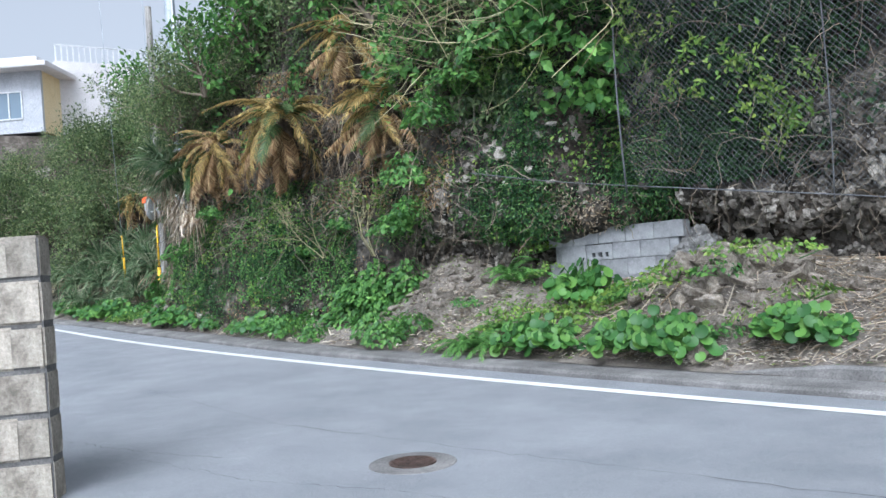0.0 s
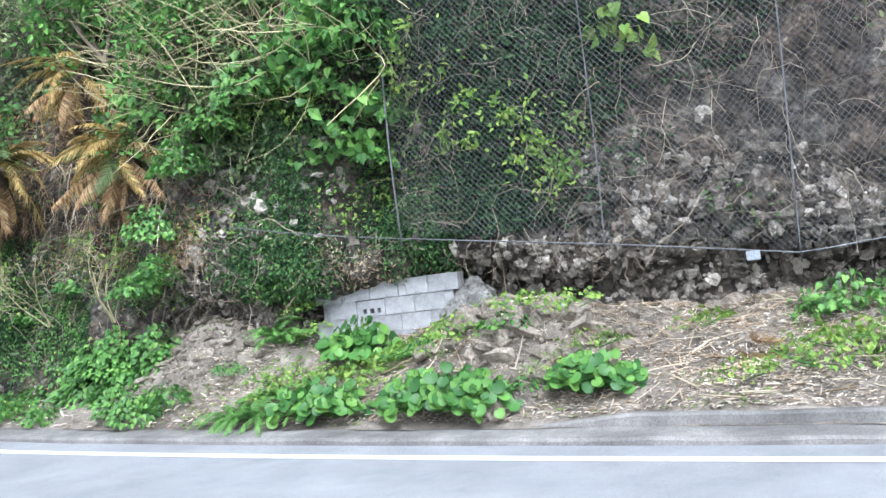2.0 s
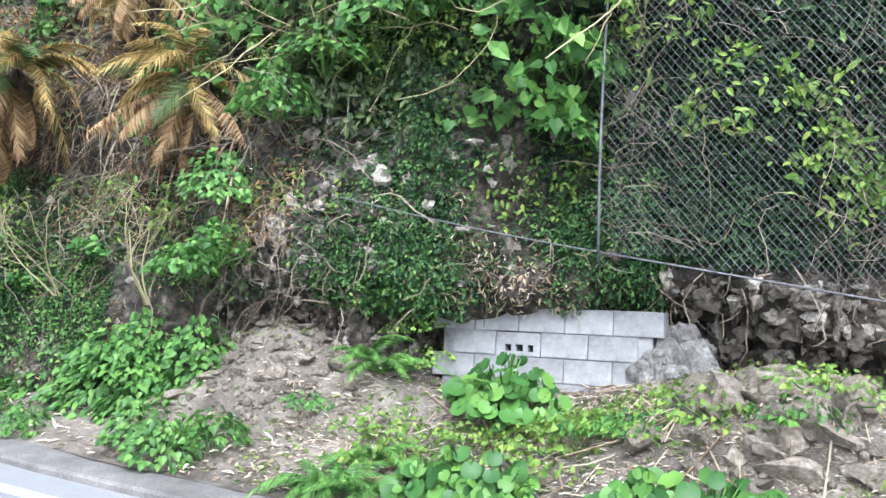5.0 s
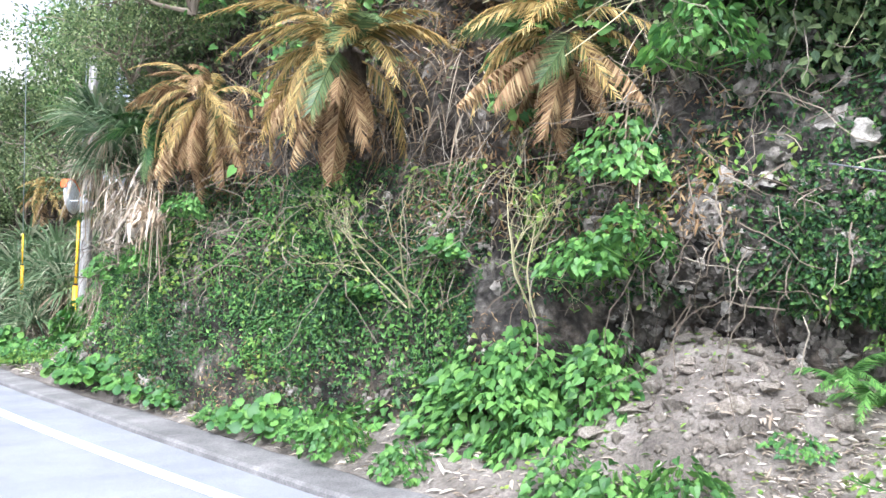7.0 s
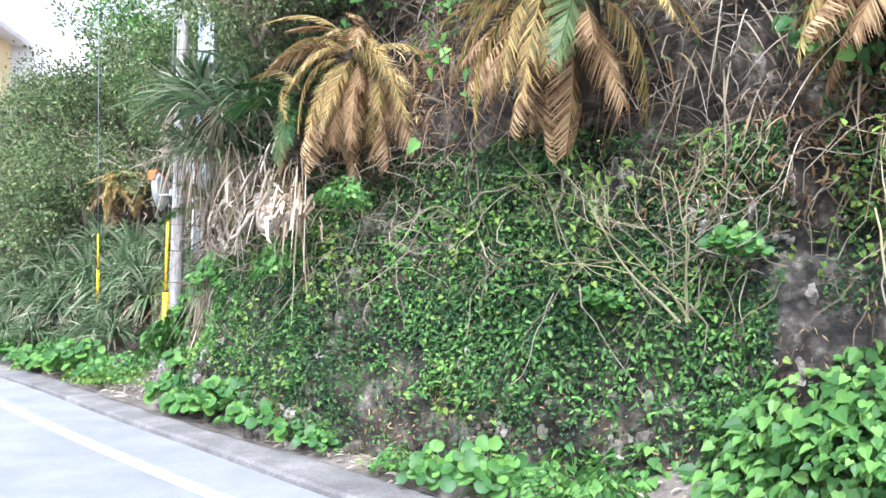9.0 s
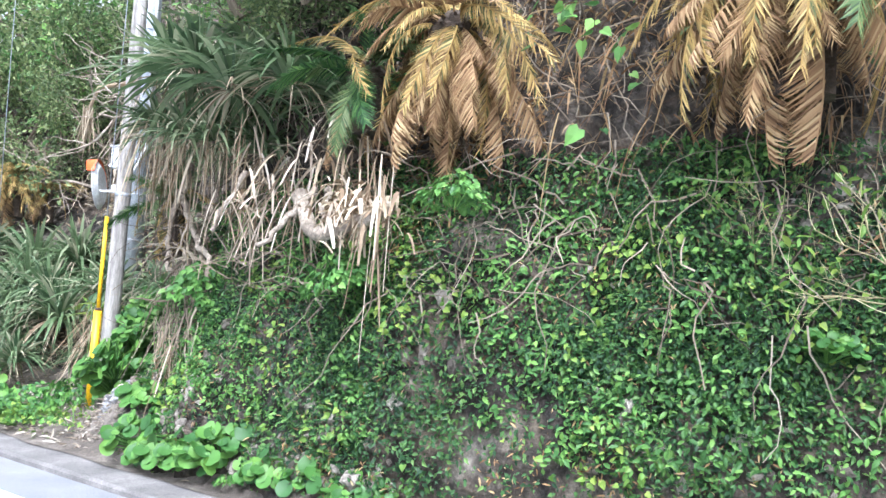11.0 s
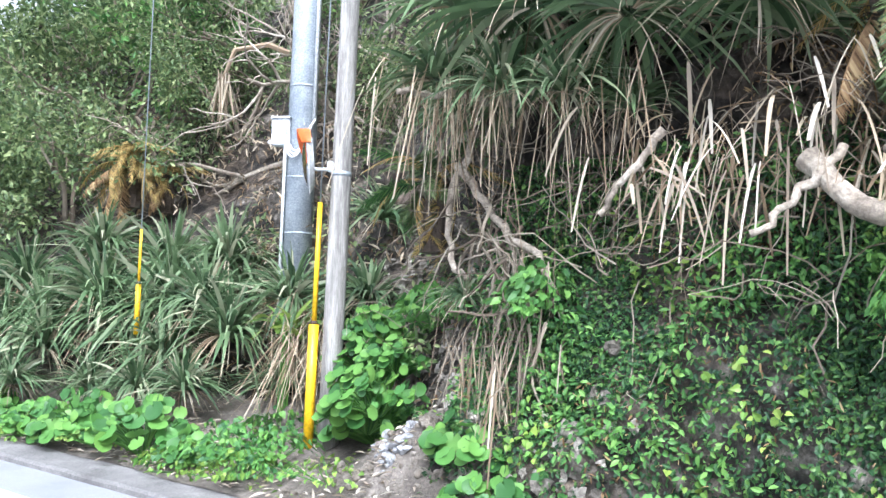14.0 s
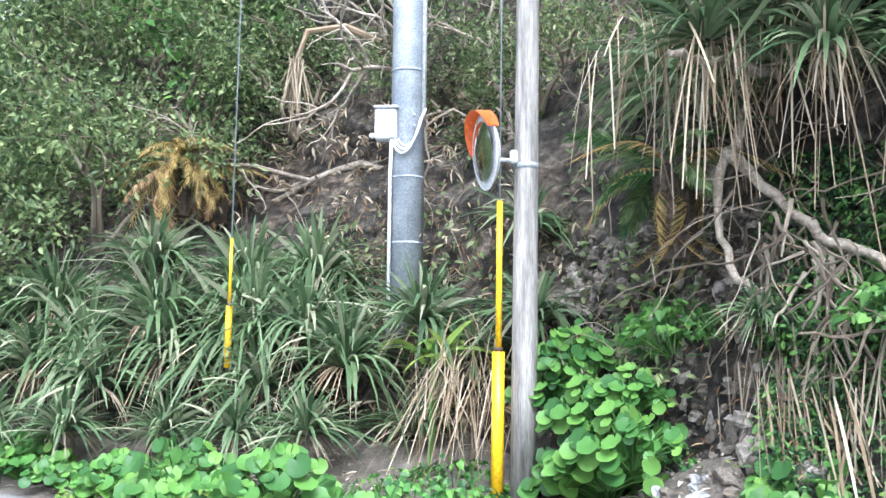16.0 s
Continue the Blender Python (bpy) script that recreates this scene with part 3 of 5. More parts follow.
def put(ob, at, rz=0, s=1.0):
    ob.matrix_basis = pose(*at, 0, 0, rz) @ Matrix.Scale(s, 4)
    return ob


def spread(ob, places, tilt=8, turn=180):
    """Copies of a thing at (x, y, z, size)."""
    for i, (x, y, z, s) in enumerate(places):
        m = pose(x, y, z, rng.uniform(-tilt, tilt), rng.uniform(-tilt, tilt), rng.uniform(-turn, turn))
        if i == 0:
            ob.scale = (1, 1, 1)
            ob.matrix_basis = m @ Matrix.Scale(s, 4)
            first = ob
        else:
            c = copy_thing(first, m)
            c.scale = (s, s, s)


def kidney_plant(leaves):
    """A low, dense dome of round, kidney-shaped leaves on stalks."""
    t = thing("leopard_plant", "low plant with glossy round kidney-shaped leaves on the verge", "plant", group="leopard plants along the kerb")
    stalks, blade = Heap(), Heap()
    a = rng.uniform(0, 6.28, leaves)
    rad = 0.36 * rng.random(leaves) ** 0.55
    top = np.stack([np.cos(a) * rad, np.sin(a) * rad, 0.05 + (0.34 - 1.9 * rad ** 2) * rng.uniform(0.3, 1.1, leaves)], -1)
    for p in top:
        stalks.add(*tube([p * (0.15, 0.15, 0), p * (0.6, 0.6, 0.7), p], 0.005, 4, False))
    out = np.stack([np.cos(a), np.sin(a), np.zeros(leaves)], -1) * (rad / 0.36)[:, None]
    d = unit(out * 0.5 + np.array([-0.3, -0.1, -0.6]) + rng.normal(0, 0.4, (leaves, 3)))
    up = unit(out * 0.5 + np.array([-0.95, -0.35, 0.75]) + rng.normal(0, 0.33, (leaves, 3)))
    leaf_cloud(blade, top, d, up, rng.uniform(0.06, 0.14, leaves), KIDNEY)
    tagged(stalks.link("stalk_tuft", L_BROAD, t), kind="stuff")
    tagged(blade.link("leaves", L_KIDNEY, t, smooth=True), kind="stuff")
    return t


def heart_plant(leaves, size=(0.08, 0.17), height=0.45, mat=None, label="bushy plant with bright heart-shaped leaves at the foot of the bank"):
    t = thing("heart_leaf_plant", label, "plant", group="heart-leaved plants on the bank")
    stalks, blade = Heap(), Heap()
    a, rad = rng.uniform(0, 6.28, leaves), 0.42 * rng.random(leaves) ** 0.5
    top = np.stack([np.cos(a) * rad, np.sin(a) * rad, height * (1.05 - (rad / 0.45) ** 2) * rng.uniform(0.3, 1, leaves) + 0.03], -1)
    for p in top[:14]:
        stalks.add(*tube([p * (0.2, 0.2, 0), p * (0.8, 0.8, 0.6), p], 0.005, 4, False))
    d = np.stack([np.cos(a), np.sin(a), np.full(leaves, -0.7)], -1) + rng.normal(0, 0.35, (leaves, 3))
    up = np.stack([np.cos(a) * 0.6 - 0.6, np.sin(a) * 0.6 - 0.25, np.full(leaves, 0.8)], -1) + rng.normal(0, 0.35, (leaves, 3))
    leaf_cloud(blade, top, d, up, rng.uniform(*size, leaves), HEART)
    tagged(stalks.link("stem_tuft", L_BROAD, t), kind="stuff")
    tagged(blade.link("leaves", mat or L_BROAD, t), kind="stuff")
    return t


def strap_plant(count, length, label="clump of long dark green strap leaves on the slope", mat=None, name="strap_leaf_plant"):
    t = thing(name, label, "plant", group="strap-leaved plants on the slope")
    h, dry = Heap(), Heap()
    a, el = rng.uniform(0, 6.28, count), rng.uniform(0.3, 1.45, count)
    d = np.stack([np.cos(a) * np.cos(el), np.sin(a) * np.cos(el), np.sin(el)], -1)
    blades(h, d * 0.05, d, rng.uniform(0.6, 1.0, count) * length, rng.uniform(0.026, 0.052, count), rng.uniform(0.3, 0.95, count))
    k = count // 6
    a = rng.uniform(0, 6.28, k)
    d = np.stack([np.cos(a), np.sin(a), np.full(k, 0.25)], -1)
    blades(dry, d * 0.04, d, rng.uniform(0.3, 0.65, k) * length, rng.uniform(0.007, 0.017, k), rng.uniform(0.7, 1.3, k))
    tagged(h.link("leaves", mat or L_STRAP, t), kind="stuff")
    tagged(dry.link("dry_leaves", L_DRY, t), kind="stuff")
    return t


def verge_at(y, off, s):
    x = float(kerb_x(y)) + 0.42 + off
    return (x, y, float(verge_z(x, y)) - 0.02, s)


def face_at(y, h, s, out=0.03):
    z = h + float(road_z(y))
    return (float(face_x(y, z)) - out, y, z, s)


def on_ground(x, y, s):
    x = max(x, float(kerb_x(y)) + 0.42 + 0.22 * s)
    return (x, y, float(verge_z(x, y)) - 0.02, s)


P_A, P_B, P_C = kidney_plant(105), kidney_plant(125), kidney_plant(85)
spread(P_A, [on_ground(*q) for q in ((6.05, 7.2, 0.95), (6.1, 5.95, 0.95), (6.15, 5.3, 0.9), (6.65, 4.45, 0.9), (5.35, 15.2, 0.75), (5.2, 17.75, 0.95), (5.0, 16.75, 1.0), (5.4, 21.45, 1.25), (5.2, 22.9, 0.9), (5.2, 25.2, 0.9), (6.2, 19.4, 1.0))], 10, 40)
spread(P_B, [on_ground(*q) for q in ((5.95, 6.85, 0.95), (6.1, 5.6, 1.0), (7.25, 7.55, 1.25), (5.3, 17.35, 1.05), (5.1, 17.0, 0.95), (5.45, 16.05, 0.85), (5.75, 18.1, 1.1), (5.3, 22.35, 1.15), (5.2, 24.1, 1.0), (6.35, 19.65, 1.0))], 10, 40)
spread(P_C, [on_ground(*q) for q in ((6.75, 4.25, 0.8), (5.45, 13.05, 0.8), (5.35, 13.5, 0.65), (5.35, 14.9, 0.6), (5.5, 15.6, 0.9), (5.4, 20.75, 0.7), (5.2, 23.6, 0.7), (5.2, 26.3, 0.9))] + [(5.7, 16.42, 0.95, 0.42), (6.15, 12.66, 1.6, 0.5), (6.3, 11.75, 1.95, 0.5)], 10, 40)
K_D = kidney_plant(105)
spread(K_D, [face_at(y, h, sz, 0.35) for y, h, sz in ((19.1, 0.65, 0.95), (19.3, 0.5, 1.0), (19.45, 0.8, 0.9), (19.75, 1.15, 0.8), (19.9, 0.9, 0.8), (19.2, 0.95, 0.7))], 10, 40)
H_A, H_B = heart_plant(270, (0.055, 0.112)), heart_plant(290, (0.055, 0.11), 0.55)
spread(H_A, [(6.3, 11.6, 0.45, 1.05), (6.4, 10.75, 0.5, 1.1), (6.45, 11.3, 0.85, 1.1), (6.45, 11.65, 0.75, 0.9), (6.1, 12.35, 0.42, 0.85), (6.0, 12.75, 0.42, 0.75), (6.4, 10.4, 1.75, 0.75), (5.3, 15.42, 1.9, 0.6), (5.3, 14.5, 2.4, 0.5), (5.75, 17.7, 1.85, 0.75)] + [on_ground(*q) for q in ((5.7, 9.55, 0.75), (5.85, 9.2, 0.7), (5.5, 11.25, 0.55), (5.4, 12.1, 0.7), (5.25, 13.9, 0.45))] + [face_at(19.0, 1.3, 0.8, 0.2)], 14)
spread(H_B, [(6.25, 11.2, 0.45, 1.1), (6.55, 10.5, 0.5, 0.95), (6.55, 10.9, 0.95, 0.95), (6.5, 10.2, 0.55, 1.0), (6.6, 10.3, 0.95, 0.85), (6.2, 10.65, 0.42, 0.9), (6.25, 11.0, 0.75, 0.9)] + [face_at(y, h, s, 0.3) for y, h, s in ((10.2, 2.2, 0.8), (9.6, 2.9, 0.9), (10.0, 1.65, 0.7), (9.3, 3.3, 1.1), (8.6, 3.7, 1.1), (7.2, 3.2, 0.9), (7.3, 2.7, 0.7), (7.1, 3.9, 1.2))] + [on_ground(*q) for q in ((5.7, 9.9, 0.65), (5.4, 12.45, 0.55))], 14)
LM = heart_plant(150, (0.028, 0.06), 0.2, L_LIME, "low lime green weeds growing in the litter")
LM.name = "weed"
spread(LM, [verge_at(y, o, s) for y, o, s in ((1.8, 0.9, 1.2), (2.4, 1.2, 1.3), (1.3, 1.3, 1.0), (2.9, 1.6, 1.0), (3.3, 0.7, 0.9), (4.6, 0.9, 0.9), (5.0, 1.3, 1.0), (6.3, 0.9, 1.0), (6.8, 0.9, 1.1), (7.3, 0.8, 1.0), (7.9, 0.6, 0.9), (8.3, 1.0, 0.9), (5.5, 1.5, 0.8), (5.8, 0.8, 0.9), (7.0, 1.3, 0.7), (12.2, 0.3, 0.8), (20.1, 0.2, 1.0), (20.7, 0.2, 1.0), (19.2, 0.3, 0.9), (21.9, 0.2, 0.9), (23.0, 0.2, 0.9), (4.0, 1.9, 0.9), (0.6, 1.0, 1.1), (7.1, 1.0, 1.0), (7.5, 1.1, 0.9), (6.7, 1.3, 0.9), (6.0, 1.2, 0.8), (5.2, 1.0, 0.9), (4.8, 0.6, 0.8), (6.5, 1.5, 0.8), (8.0, 0.9, 0.9), (2.1, 1.5, 1.2), (2.7, 1.0, 1.1), (1.0, 1.0, 1.1), (5.6, 1.2, 0.8))] + [(7.45, 8.5, 0.75, 0.9), (7.5, 8.55, 1.05, 0.8), (7.45, 8.6, 1.35, 0.7), (7.1, 8.4, 0.65, 1.0), (7.3, 7.0, 0.68, 0.9), (7.5, 6.7, 0.7, 0.9)], 10)

U_G = heart_plant(190, (0.04, 0.085), 0.22, L_KIDNEY, "low leafy undergrowth below the strap-leaved plants")
U_G.name = "undergrowth"
spread(U_G, [verge_at(y, o, z) for y, o, z in ((20.4, 0.35, 0.9), (20.8, 0.6, 1.0), (20.9, 0.25, 0.8), (20.2, 0.65, 0.9), (24.6, 0.5, 1.0), (25.6, 0.5, 1.0), (20.5, 0.95, 0.9), (18.9, 0.95, 0.6), (6.6, 1.1, 0.8), (5.3, 0.8, 0.7), (6.3, 0.95, 0.7), (5.0, 0.4, 0.6), (8.9, 0.9, 0.5), (16.4, 0.12, 0.5), (19.9, 0.25, 0.7))], 10)
S_A, S_B = strap_plant(190, 0.95), strap_plant(110, 0.8)
spread(S_A, [face_at(y, h + 0.35, s * 1.02, 0.5) for y, h, s in ((21.3, 1.1, 1.0), (21.8, 0.75, 1.1), (22.3, 1.0, 1.1), (22.5, 0.5, 1.0), (22.8, 1.0, 1.2), (23.1, 0.9, 1.2), (23.6, 0.8, 1.2), (24.0, 0.5, 1.0), (24.8, 0.6, 1.1), (22.6, 1.5, 1.1), (25.4, 0.6, 1.0), (27.2, 0.7, 1.0), (28.0, 0.7, 1.0), (23.3, 0.6, 1.1), (23.8, 1.1, 1.2), (24.4, 0.8, 1.1), (25.0, 1.2, 1.1), (23.2, 1.4, 1.2), (24.2, 1.6, 1.1), (25.8, 0.9, 1.1), (26.6, 0.8, 1.0))] + [face_at(y, h, 0.75, 0.75) for y, h in ((21.7, 0.6), (22.4, 0.55), (23.1, 0.5), (23.8, 0.5), (24.6, 0.5))], 12)
spread(S_B, [face_at(y, h, s, 0.2) for y, h, s in ((20.8, 1.2, 1.0), (21.2, 0.6, 1.0), (20.3, 1.5, 1.0), (22.4, 1.6, 1.0), (18.2, 3.0, 1.3), (18.9, 3.1, 1.4), (17.6, 3.4, 1.3), (19.4, 3.4, 1.4), (16.8, 3.2, 1.1), (16.2, 3.0, 1.0), (17.2, 2.7, 0.9), (18.0, 3.7, 1.5), (20.6, 2.3, 1.0), (26.0, 1.5, 1.0), (27.4, 1.2, 1.0), (28.5, 1.2, 1.0), (18.4, 1.5, 0.5))] + [(5.35, 16.9, 3.5, 1.1), (5.5, 17.6, 3.75, 1.3), (5.7, 18.3, 3.9, 1.4), (5.35, 16.2, 3.45, 1.0), (5.65, 17.95, 3.3, 0.9), (5.6, 17.45, 3.2, 0.8), (5.75, 18.6, 3.5, 0.9)], 15)


def hanging_straw(name, label, y0, y1, h0, h1, count, length, out=0.15, mat=None, width=(0.012, 0.035), category="dead leaves"):
    h = Heap()
    p, n = on_face(count, y0, y1, h0, h1, out, 0.15, 15)
    count = len(p)
    d = n * rng.uniform(0.1, 0.7, (count, 1)) + rng.normal(0, 0.55, (count, 3)) + np.array([0, 0, -0.35])
    blades(h, p, d, rng.uniform(*length, count), rng.uniform(*width, count), rng.uniform(0.3, 0.9, count))
    return tagged(h.link(name, mat or L_DRY), label, category, kind="stuff")


def curtain(name, label, a, b, count, length, width, mat, fall=(-0.12, 0, -1.0), loose=0.16, thick=0.08, droop=(0.05, 0.3)):
    """Dead strips that hang from a line between a and b."""
    h = Heap()
    u = rng.random((count, 1))
    p = np.array(a) * (1 - u) + np.array(b) * u + rng.normal(0, thick, (count, 3))
    d = np.array(fall) + rng.normal(0, loose, (count, 3))
    blades(h, p, d, rng.uniform(*length, count), rng.uniform(*width, count), rng.uniform(*droop, count), 5, 0.6)
    return tagged(h.link(name, mat), label, "dead leaves", kind="stuff")


curtain("dead_leaf_skirt", "bleached dead strap leaves hanging from the ledge", (5.45, 16.8, 2.6), (5.3, 15.9, 2.9), 46, (0.12, 0.36), (0.01, 0.026), L_LITTER, (-0.2, 0.25, -0.7), 0.55, 0.13, (0.2, 1.0))
curtain("dead_leaf_skirt", "grey-brown dead leaves packed under the ledge", (5.55, 16.9, 2.65), (5.42, 15.4, 2.9), 190, (0.08, 0.32), (0.006, 0.022), L_DRY, (-0.15, 0.1, -0.6), 0.65, 0.17, (0.1, 0.9))
curtain("dead_leaf_bundle", "crumpled bleached leaf bases bundled on the ledge", (5.22, 15.5, 2.47), (5.18, 15.15, 2.45), 34, (0.06, 0.18), (0.012, 0.032), L_LITTER, (-0.4, -0.35, -0.4), 0.7, 0.07, (0.3, 1.2))
curtain("dead_leaf_bundle", "brown crumpled leaf bases bundled on the ledge", (5.3, 15.55, 2.5), (5.24, 15.1, 2.46), 260, (0.06, 0.17), (0.012, 0.03), L_DRY, (-0.35, -0.2, -0.3), 0.9, 0.08, (0.2, 1.0))
curtain("dead_leaf_strands", "long dry strands trailing below the ledge", (5.22, 15.1, 2.65), (5.22, 14.9, 2.7), 12, (0.4, 0.95), (0.005, 0.018), L_DRY, (0.0, 0, -1.0), 0.12, 0.05)
curtain("dead_leaf_skirt", "pale dry leaf strands fanned out on the outcrop", (5.85, 18.25, 1.6), (5.75, 17.9, 1.5), 60, (0.3, 0.75), (0.006, 0.017), L_DRY, (-0.25, -0.2, -1.0), 0.24, 0.06, (0.05, 0.5))
curtain("dead_leaf_skirt", "brown root fibres hanging on the outcrop", (5.95, 18.45, 1.75), (5.7, 17.6, 1.7), 150, (0.2, 0.6), (0.004, 0.012), L_TWIG, (-0.1, 0, -1.0), 0.3, 0.12)
for a, b, k in (((5.85, 19.2, 3.7), (5.8, 18.9, 3.7), 40), ((5.8, 18.65, 3.6), (5.75, 18.35, 3.5), 70), ((5.7, 18.1, 3.6), (5.65, 17.9, 3.5), 35), ((5.6, 17.6, 3.5), (5.6, 17.3, 3.3), 35), ((5.6, 17.1, 3.3), (5.55, 16.8, 3.2), 18)):
    curtain("dead_leaf_skirt", "long brown straw hanging under the strap plants", a, b, k, (0.2, 0.85), (0.004, 0.014), L_DRY, (-0.08, 0, -1.0), 0.24, 0.11, (0.02, 0.5))
curtain("dead_leaf_skirt", "straw-coloured dry grass hanging on the slope", (6.55, 20.95, 1.75), (6.4, 20.4, 1.65), 150, (0.3, 0.75), (0.004, 0.012), L_DRY, (-0.25, 0.1, -0.7), 0.35, 0.15, (0.1, 0.6))
hanging_straw("dead_leaf_skirt", "dry fronds lying under the cycads", 10.0, 12.8, 2.4, 3.6, 260, (0.2, 0.55), 0.05, None, (0.008, 0.02))


hanging_straw("dead_leaf_skirt", "brown dead frond scraps hanging under the cycads", 12.4, 16.0, 2.5, 3.5, 420, (0.12, 0.42), 0.12, L_BROWN, (0.006, 0.018))
scatter("creeper", "green creeper leaves growing through the dead fronds", *on_face(4200, 10.0, 16.5, 2.6, 4.6, 0.15, 0.5, 19, patchy(66, 2.2, 0.1, 0.9)), (0.06, 0.13), HEART, L_BROAD)


# cycads
def frond_mesh(length, leaflets, droop, ragged, fold=0.25, reach=0.2, width=0.016):
    """One arched frond with close, even rows of leaflets, along +x from the origin."""
    s = np.linspace(0, 1, 11)
    spine = np.stack([length * s * (1 - 0.25 * droop * s), 0 * s, length * (0.35 * s - droop * s ** 2)], -1)
    along = unit(np.gradient(spine, axis=0))
    h = Heap()
    h.add(*tube(spine, np.linspace(0.011, 0.003, 11), 4, False))
    t = np.linspace(0.1, 0.99, leaflets)
    base = np.stack([np.interp(t, s, spine[:, i]) for i in range(3)], -1)
    fwd = unit(np.stack([np.interp(t, s, along[:, i]) for i in range(3)], -1))
    for side in (-1, 1):
        k = rng.random(leaflets) > ragged * (0.4 + 1.2 * (np.sin(t * 23 + side) > 0.4))
        m = int(k.sum())
        ln = (reach * (np.sin(math.pi * np.clip(t, 0.1, 0.93)) ** 0.55 + 0.1))[k] * rng.uniform(0.85, 1.08, m)
        d = unit(fwd[k] * (0.55 + 0.9 * t[k][:, None]) + np.array([0, side * 1.0, 0]) + np.array([0, 0, -fold]) + rng.normal(0, 0.07, (m, 3)))
        mid = base[k] + d * ln[:, None] * 0.55
        tip = base[k] + d * ln[:, None] + np.stack([0 * ln, 0 * ln, -0.3 * fold * ln], -1) + rng.normal(0, 0.008, (m, 3))
        w = fwd[k] * width * 0.5
        h.add_many(np.stack([base[k] - w, base[k] + w, mid - w, mid + w, tip - w * 0.15, tip + w * 0.15], 1), [(0, 1, 3, 2), (2, 3, 5, 4)])
    me = bpy.data.meshes.new("frond")
    me.from_pydata(np.concatenate(h.v).tolist(), [], h.f)
    return me


FRONDS = []
for length, droop, ragged, fold, reach, mat in (
        (1.0, 0.3, 0.1, 0.7, 0.17, L_BROWN), (1.15, 0.35, 0.15, 0.9, 0.18, L_BROWN), (1.05, 0.8, 0.3, 0.5, 0.18, L_YELLOW),
        (0.95, 1.05, 0.4, 0.6, 0.17, L_YELLOW), (1.0, 0.5, 0.05, 0.2, 0.21, L_IVY), (0.8, 0.9, 0.25, 0.5, 0.17, L_BROWN),
        (1.1, 0.9, 0.35, 0.45, 0.18, L_YELLOW), (1.2, 0.25, 0.2, 1.0, 0.16, L_BROWN), (0.95, 0.65, 0.06, 0.25, 0.2, L_BUSH)):
    me = frond_mesh(length, 66, droop, ragged, fold, reach)
    me.materials.append(mat)
    FRONDS.append(me)


def cycad(at, label, live, dead, size, kinds, trunk=0.5, dead_kinds=(0, 1, 7, 5)):
    """A scaly trunk, a crown of arched fronds and a skirt of dead ones that hang down."""
    t = thing("cycad", label, "cycad", group="cycads on the bank")
    h = Heap()
    h.add(*tube([(0.05, 0, -trunk), (0.05, 0, -trunk * 0.5), (0, 0, 0.02), (0, 0, 0.14)], [0.17, 0.18, 0.19, 0.07], 10))
    th, zz = rng.uniform(0, 6.28, 220), rng.uniform(-trunk, 0.1, 220)
    d = np.stack([np.cos(th), np.sin(th), np.full(220, 0.4)], -1)
    blades(h, np.stack([0.16 * np.cos(th), 0.16 * np.sin(th), zz], -1), d, np.full(220, 0.1), np.full(220, 0.03), np.full(220, 0.5), 2)
    h.link("trunk", M_DARKBARK, t, "dark scaly cycad trunk")
    for i in range(live + dead):
        f = new("frond", FRONDS[kinds[i % len(kinds)] if i < live else dead_kinds[i % len(dead_kinds)]])
        f.parent = t
        tagged(f, kind="stuff")
        el, az = (rng.uniform(-35, 50), 180 + rng.uniform(-150, 150)) if i < live else (-rng.uniform(38, 95), 180 + rng.uniform(-115, 115))
        f.matrix_basis = pose(0, 0, 0.06, 0, -el, az) @ pose(0.1 if i < live else 0.02, 0, 0, rng.uniform(-45, 45)) @ Matrix.Scale(rng.uniform(0.6, 1.05), 4)
    put(t, at, 0, size)
    return t


cycad((5.95, 12.75, 3.72), "cycad with drooping orange-brown dead fronds on the bank", 40, 30, 1.08, (2, 6, 3, 2, 8, 3, 6), 0.7)
cycad((6.7, 10.8, 3.6), "yellowing cycad with brown lower fronds on the bank", 34, 24, 0.98, (2, 6, 3, 8, 2), 0.7)
cycad((5.65, 14.85, 3.65), "withered brown cycad leaning over the dry ledge", 30, 40, 0.95, (3, 5, 6, 2, 5), 0.6)
cycad((5.6, 15.6, 3.45), "brown-edged cycad with dark green fronds over the dry ledge", 18, 10, 0.8, (4, 8, 4, 3), 0.5, (8, 4, 0))
cycad((6.85, 11.9, 4.9), "yellow-brown cycad higher on the bank", 24, 10, 1.0, (2, 3, 6), 0.7)
cycad((6.2, 18.95, 2.85), "small cycad with half-brown drooping fronds beside the pole", 20, 7, 0.72, (8, 4, 8, 3, 8), 0.7, (3, 6, 2))
cycad((6.90, 24.47, 3.70), "small golden cycad in the shade of the slope", 24, 8, 0.75, (2, 3, 6), 0.7)
cycad((7.30, 24.30, 3.56), "small golden cycad half hidden by strap leaves", 18, 6, 0.6, (2, 6, 3), 0.7)


# green ferns and fallen palm leaves
FERN = FRONDS[2].copy()
FERN.materials[0] = L_BROAD
for x, y, s0 in ((5.75, 7.75, 0.6), (5.9, 7.95, 0.55), (5.7, 8.15, 0.5), (6.3, 8.0, 0.5), (7.3, 9.0, 0.6), (7.2, 8.75, 0.6), (5.4, 15.4, 0.35), (5.4, 12.9, 0.4)):
    t = thing("fern", "dark green fern with arching fronds on the verge", "fern", group="ferns on the verge")
    x = max(x, float(kerb_x(y)) + 0.6)
    for i in range(11):
        o = new("frond", FERN)
        o.parent = t
        tagged(o, kind="stuff")
        o.matrix_basis = pose(0, 0, 0, 0, -rng.uniform(5, 50), i * 33 + rng.uniform(-12, 12)) @ Matrix.Scale(rng.uniform(0.7, 1.1), 4)
    put(t, (x, y, float(verge_z(x, y))), 0, s0)
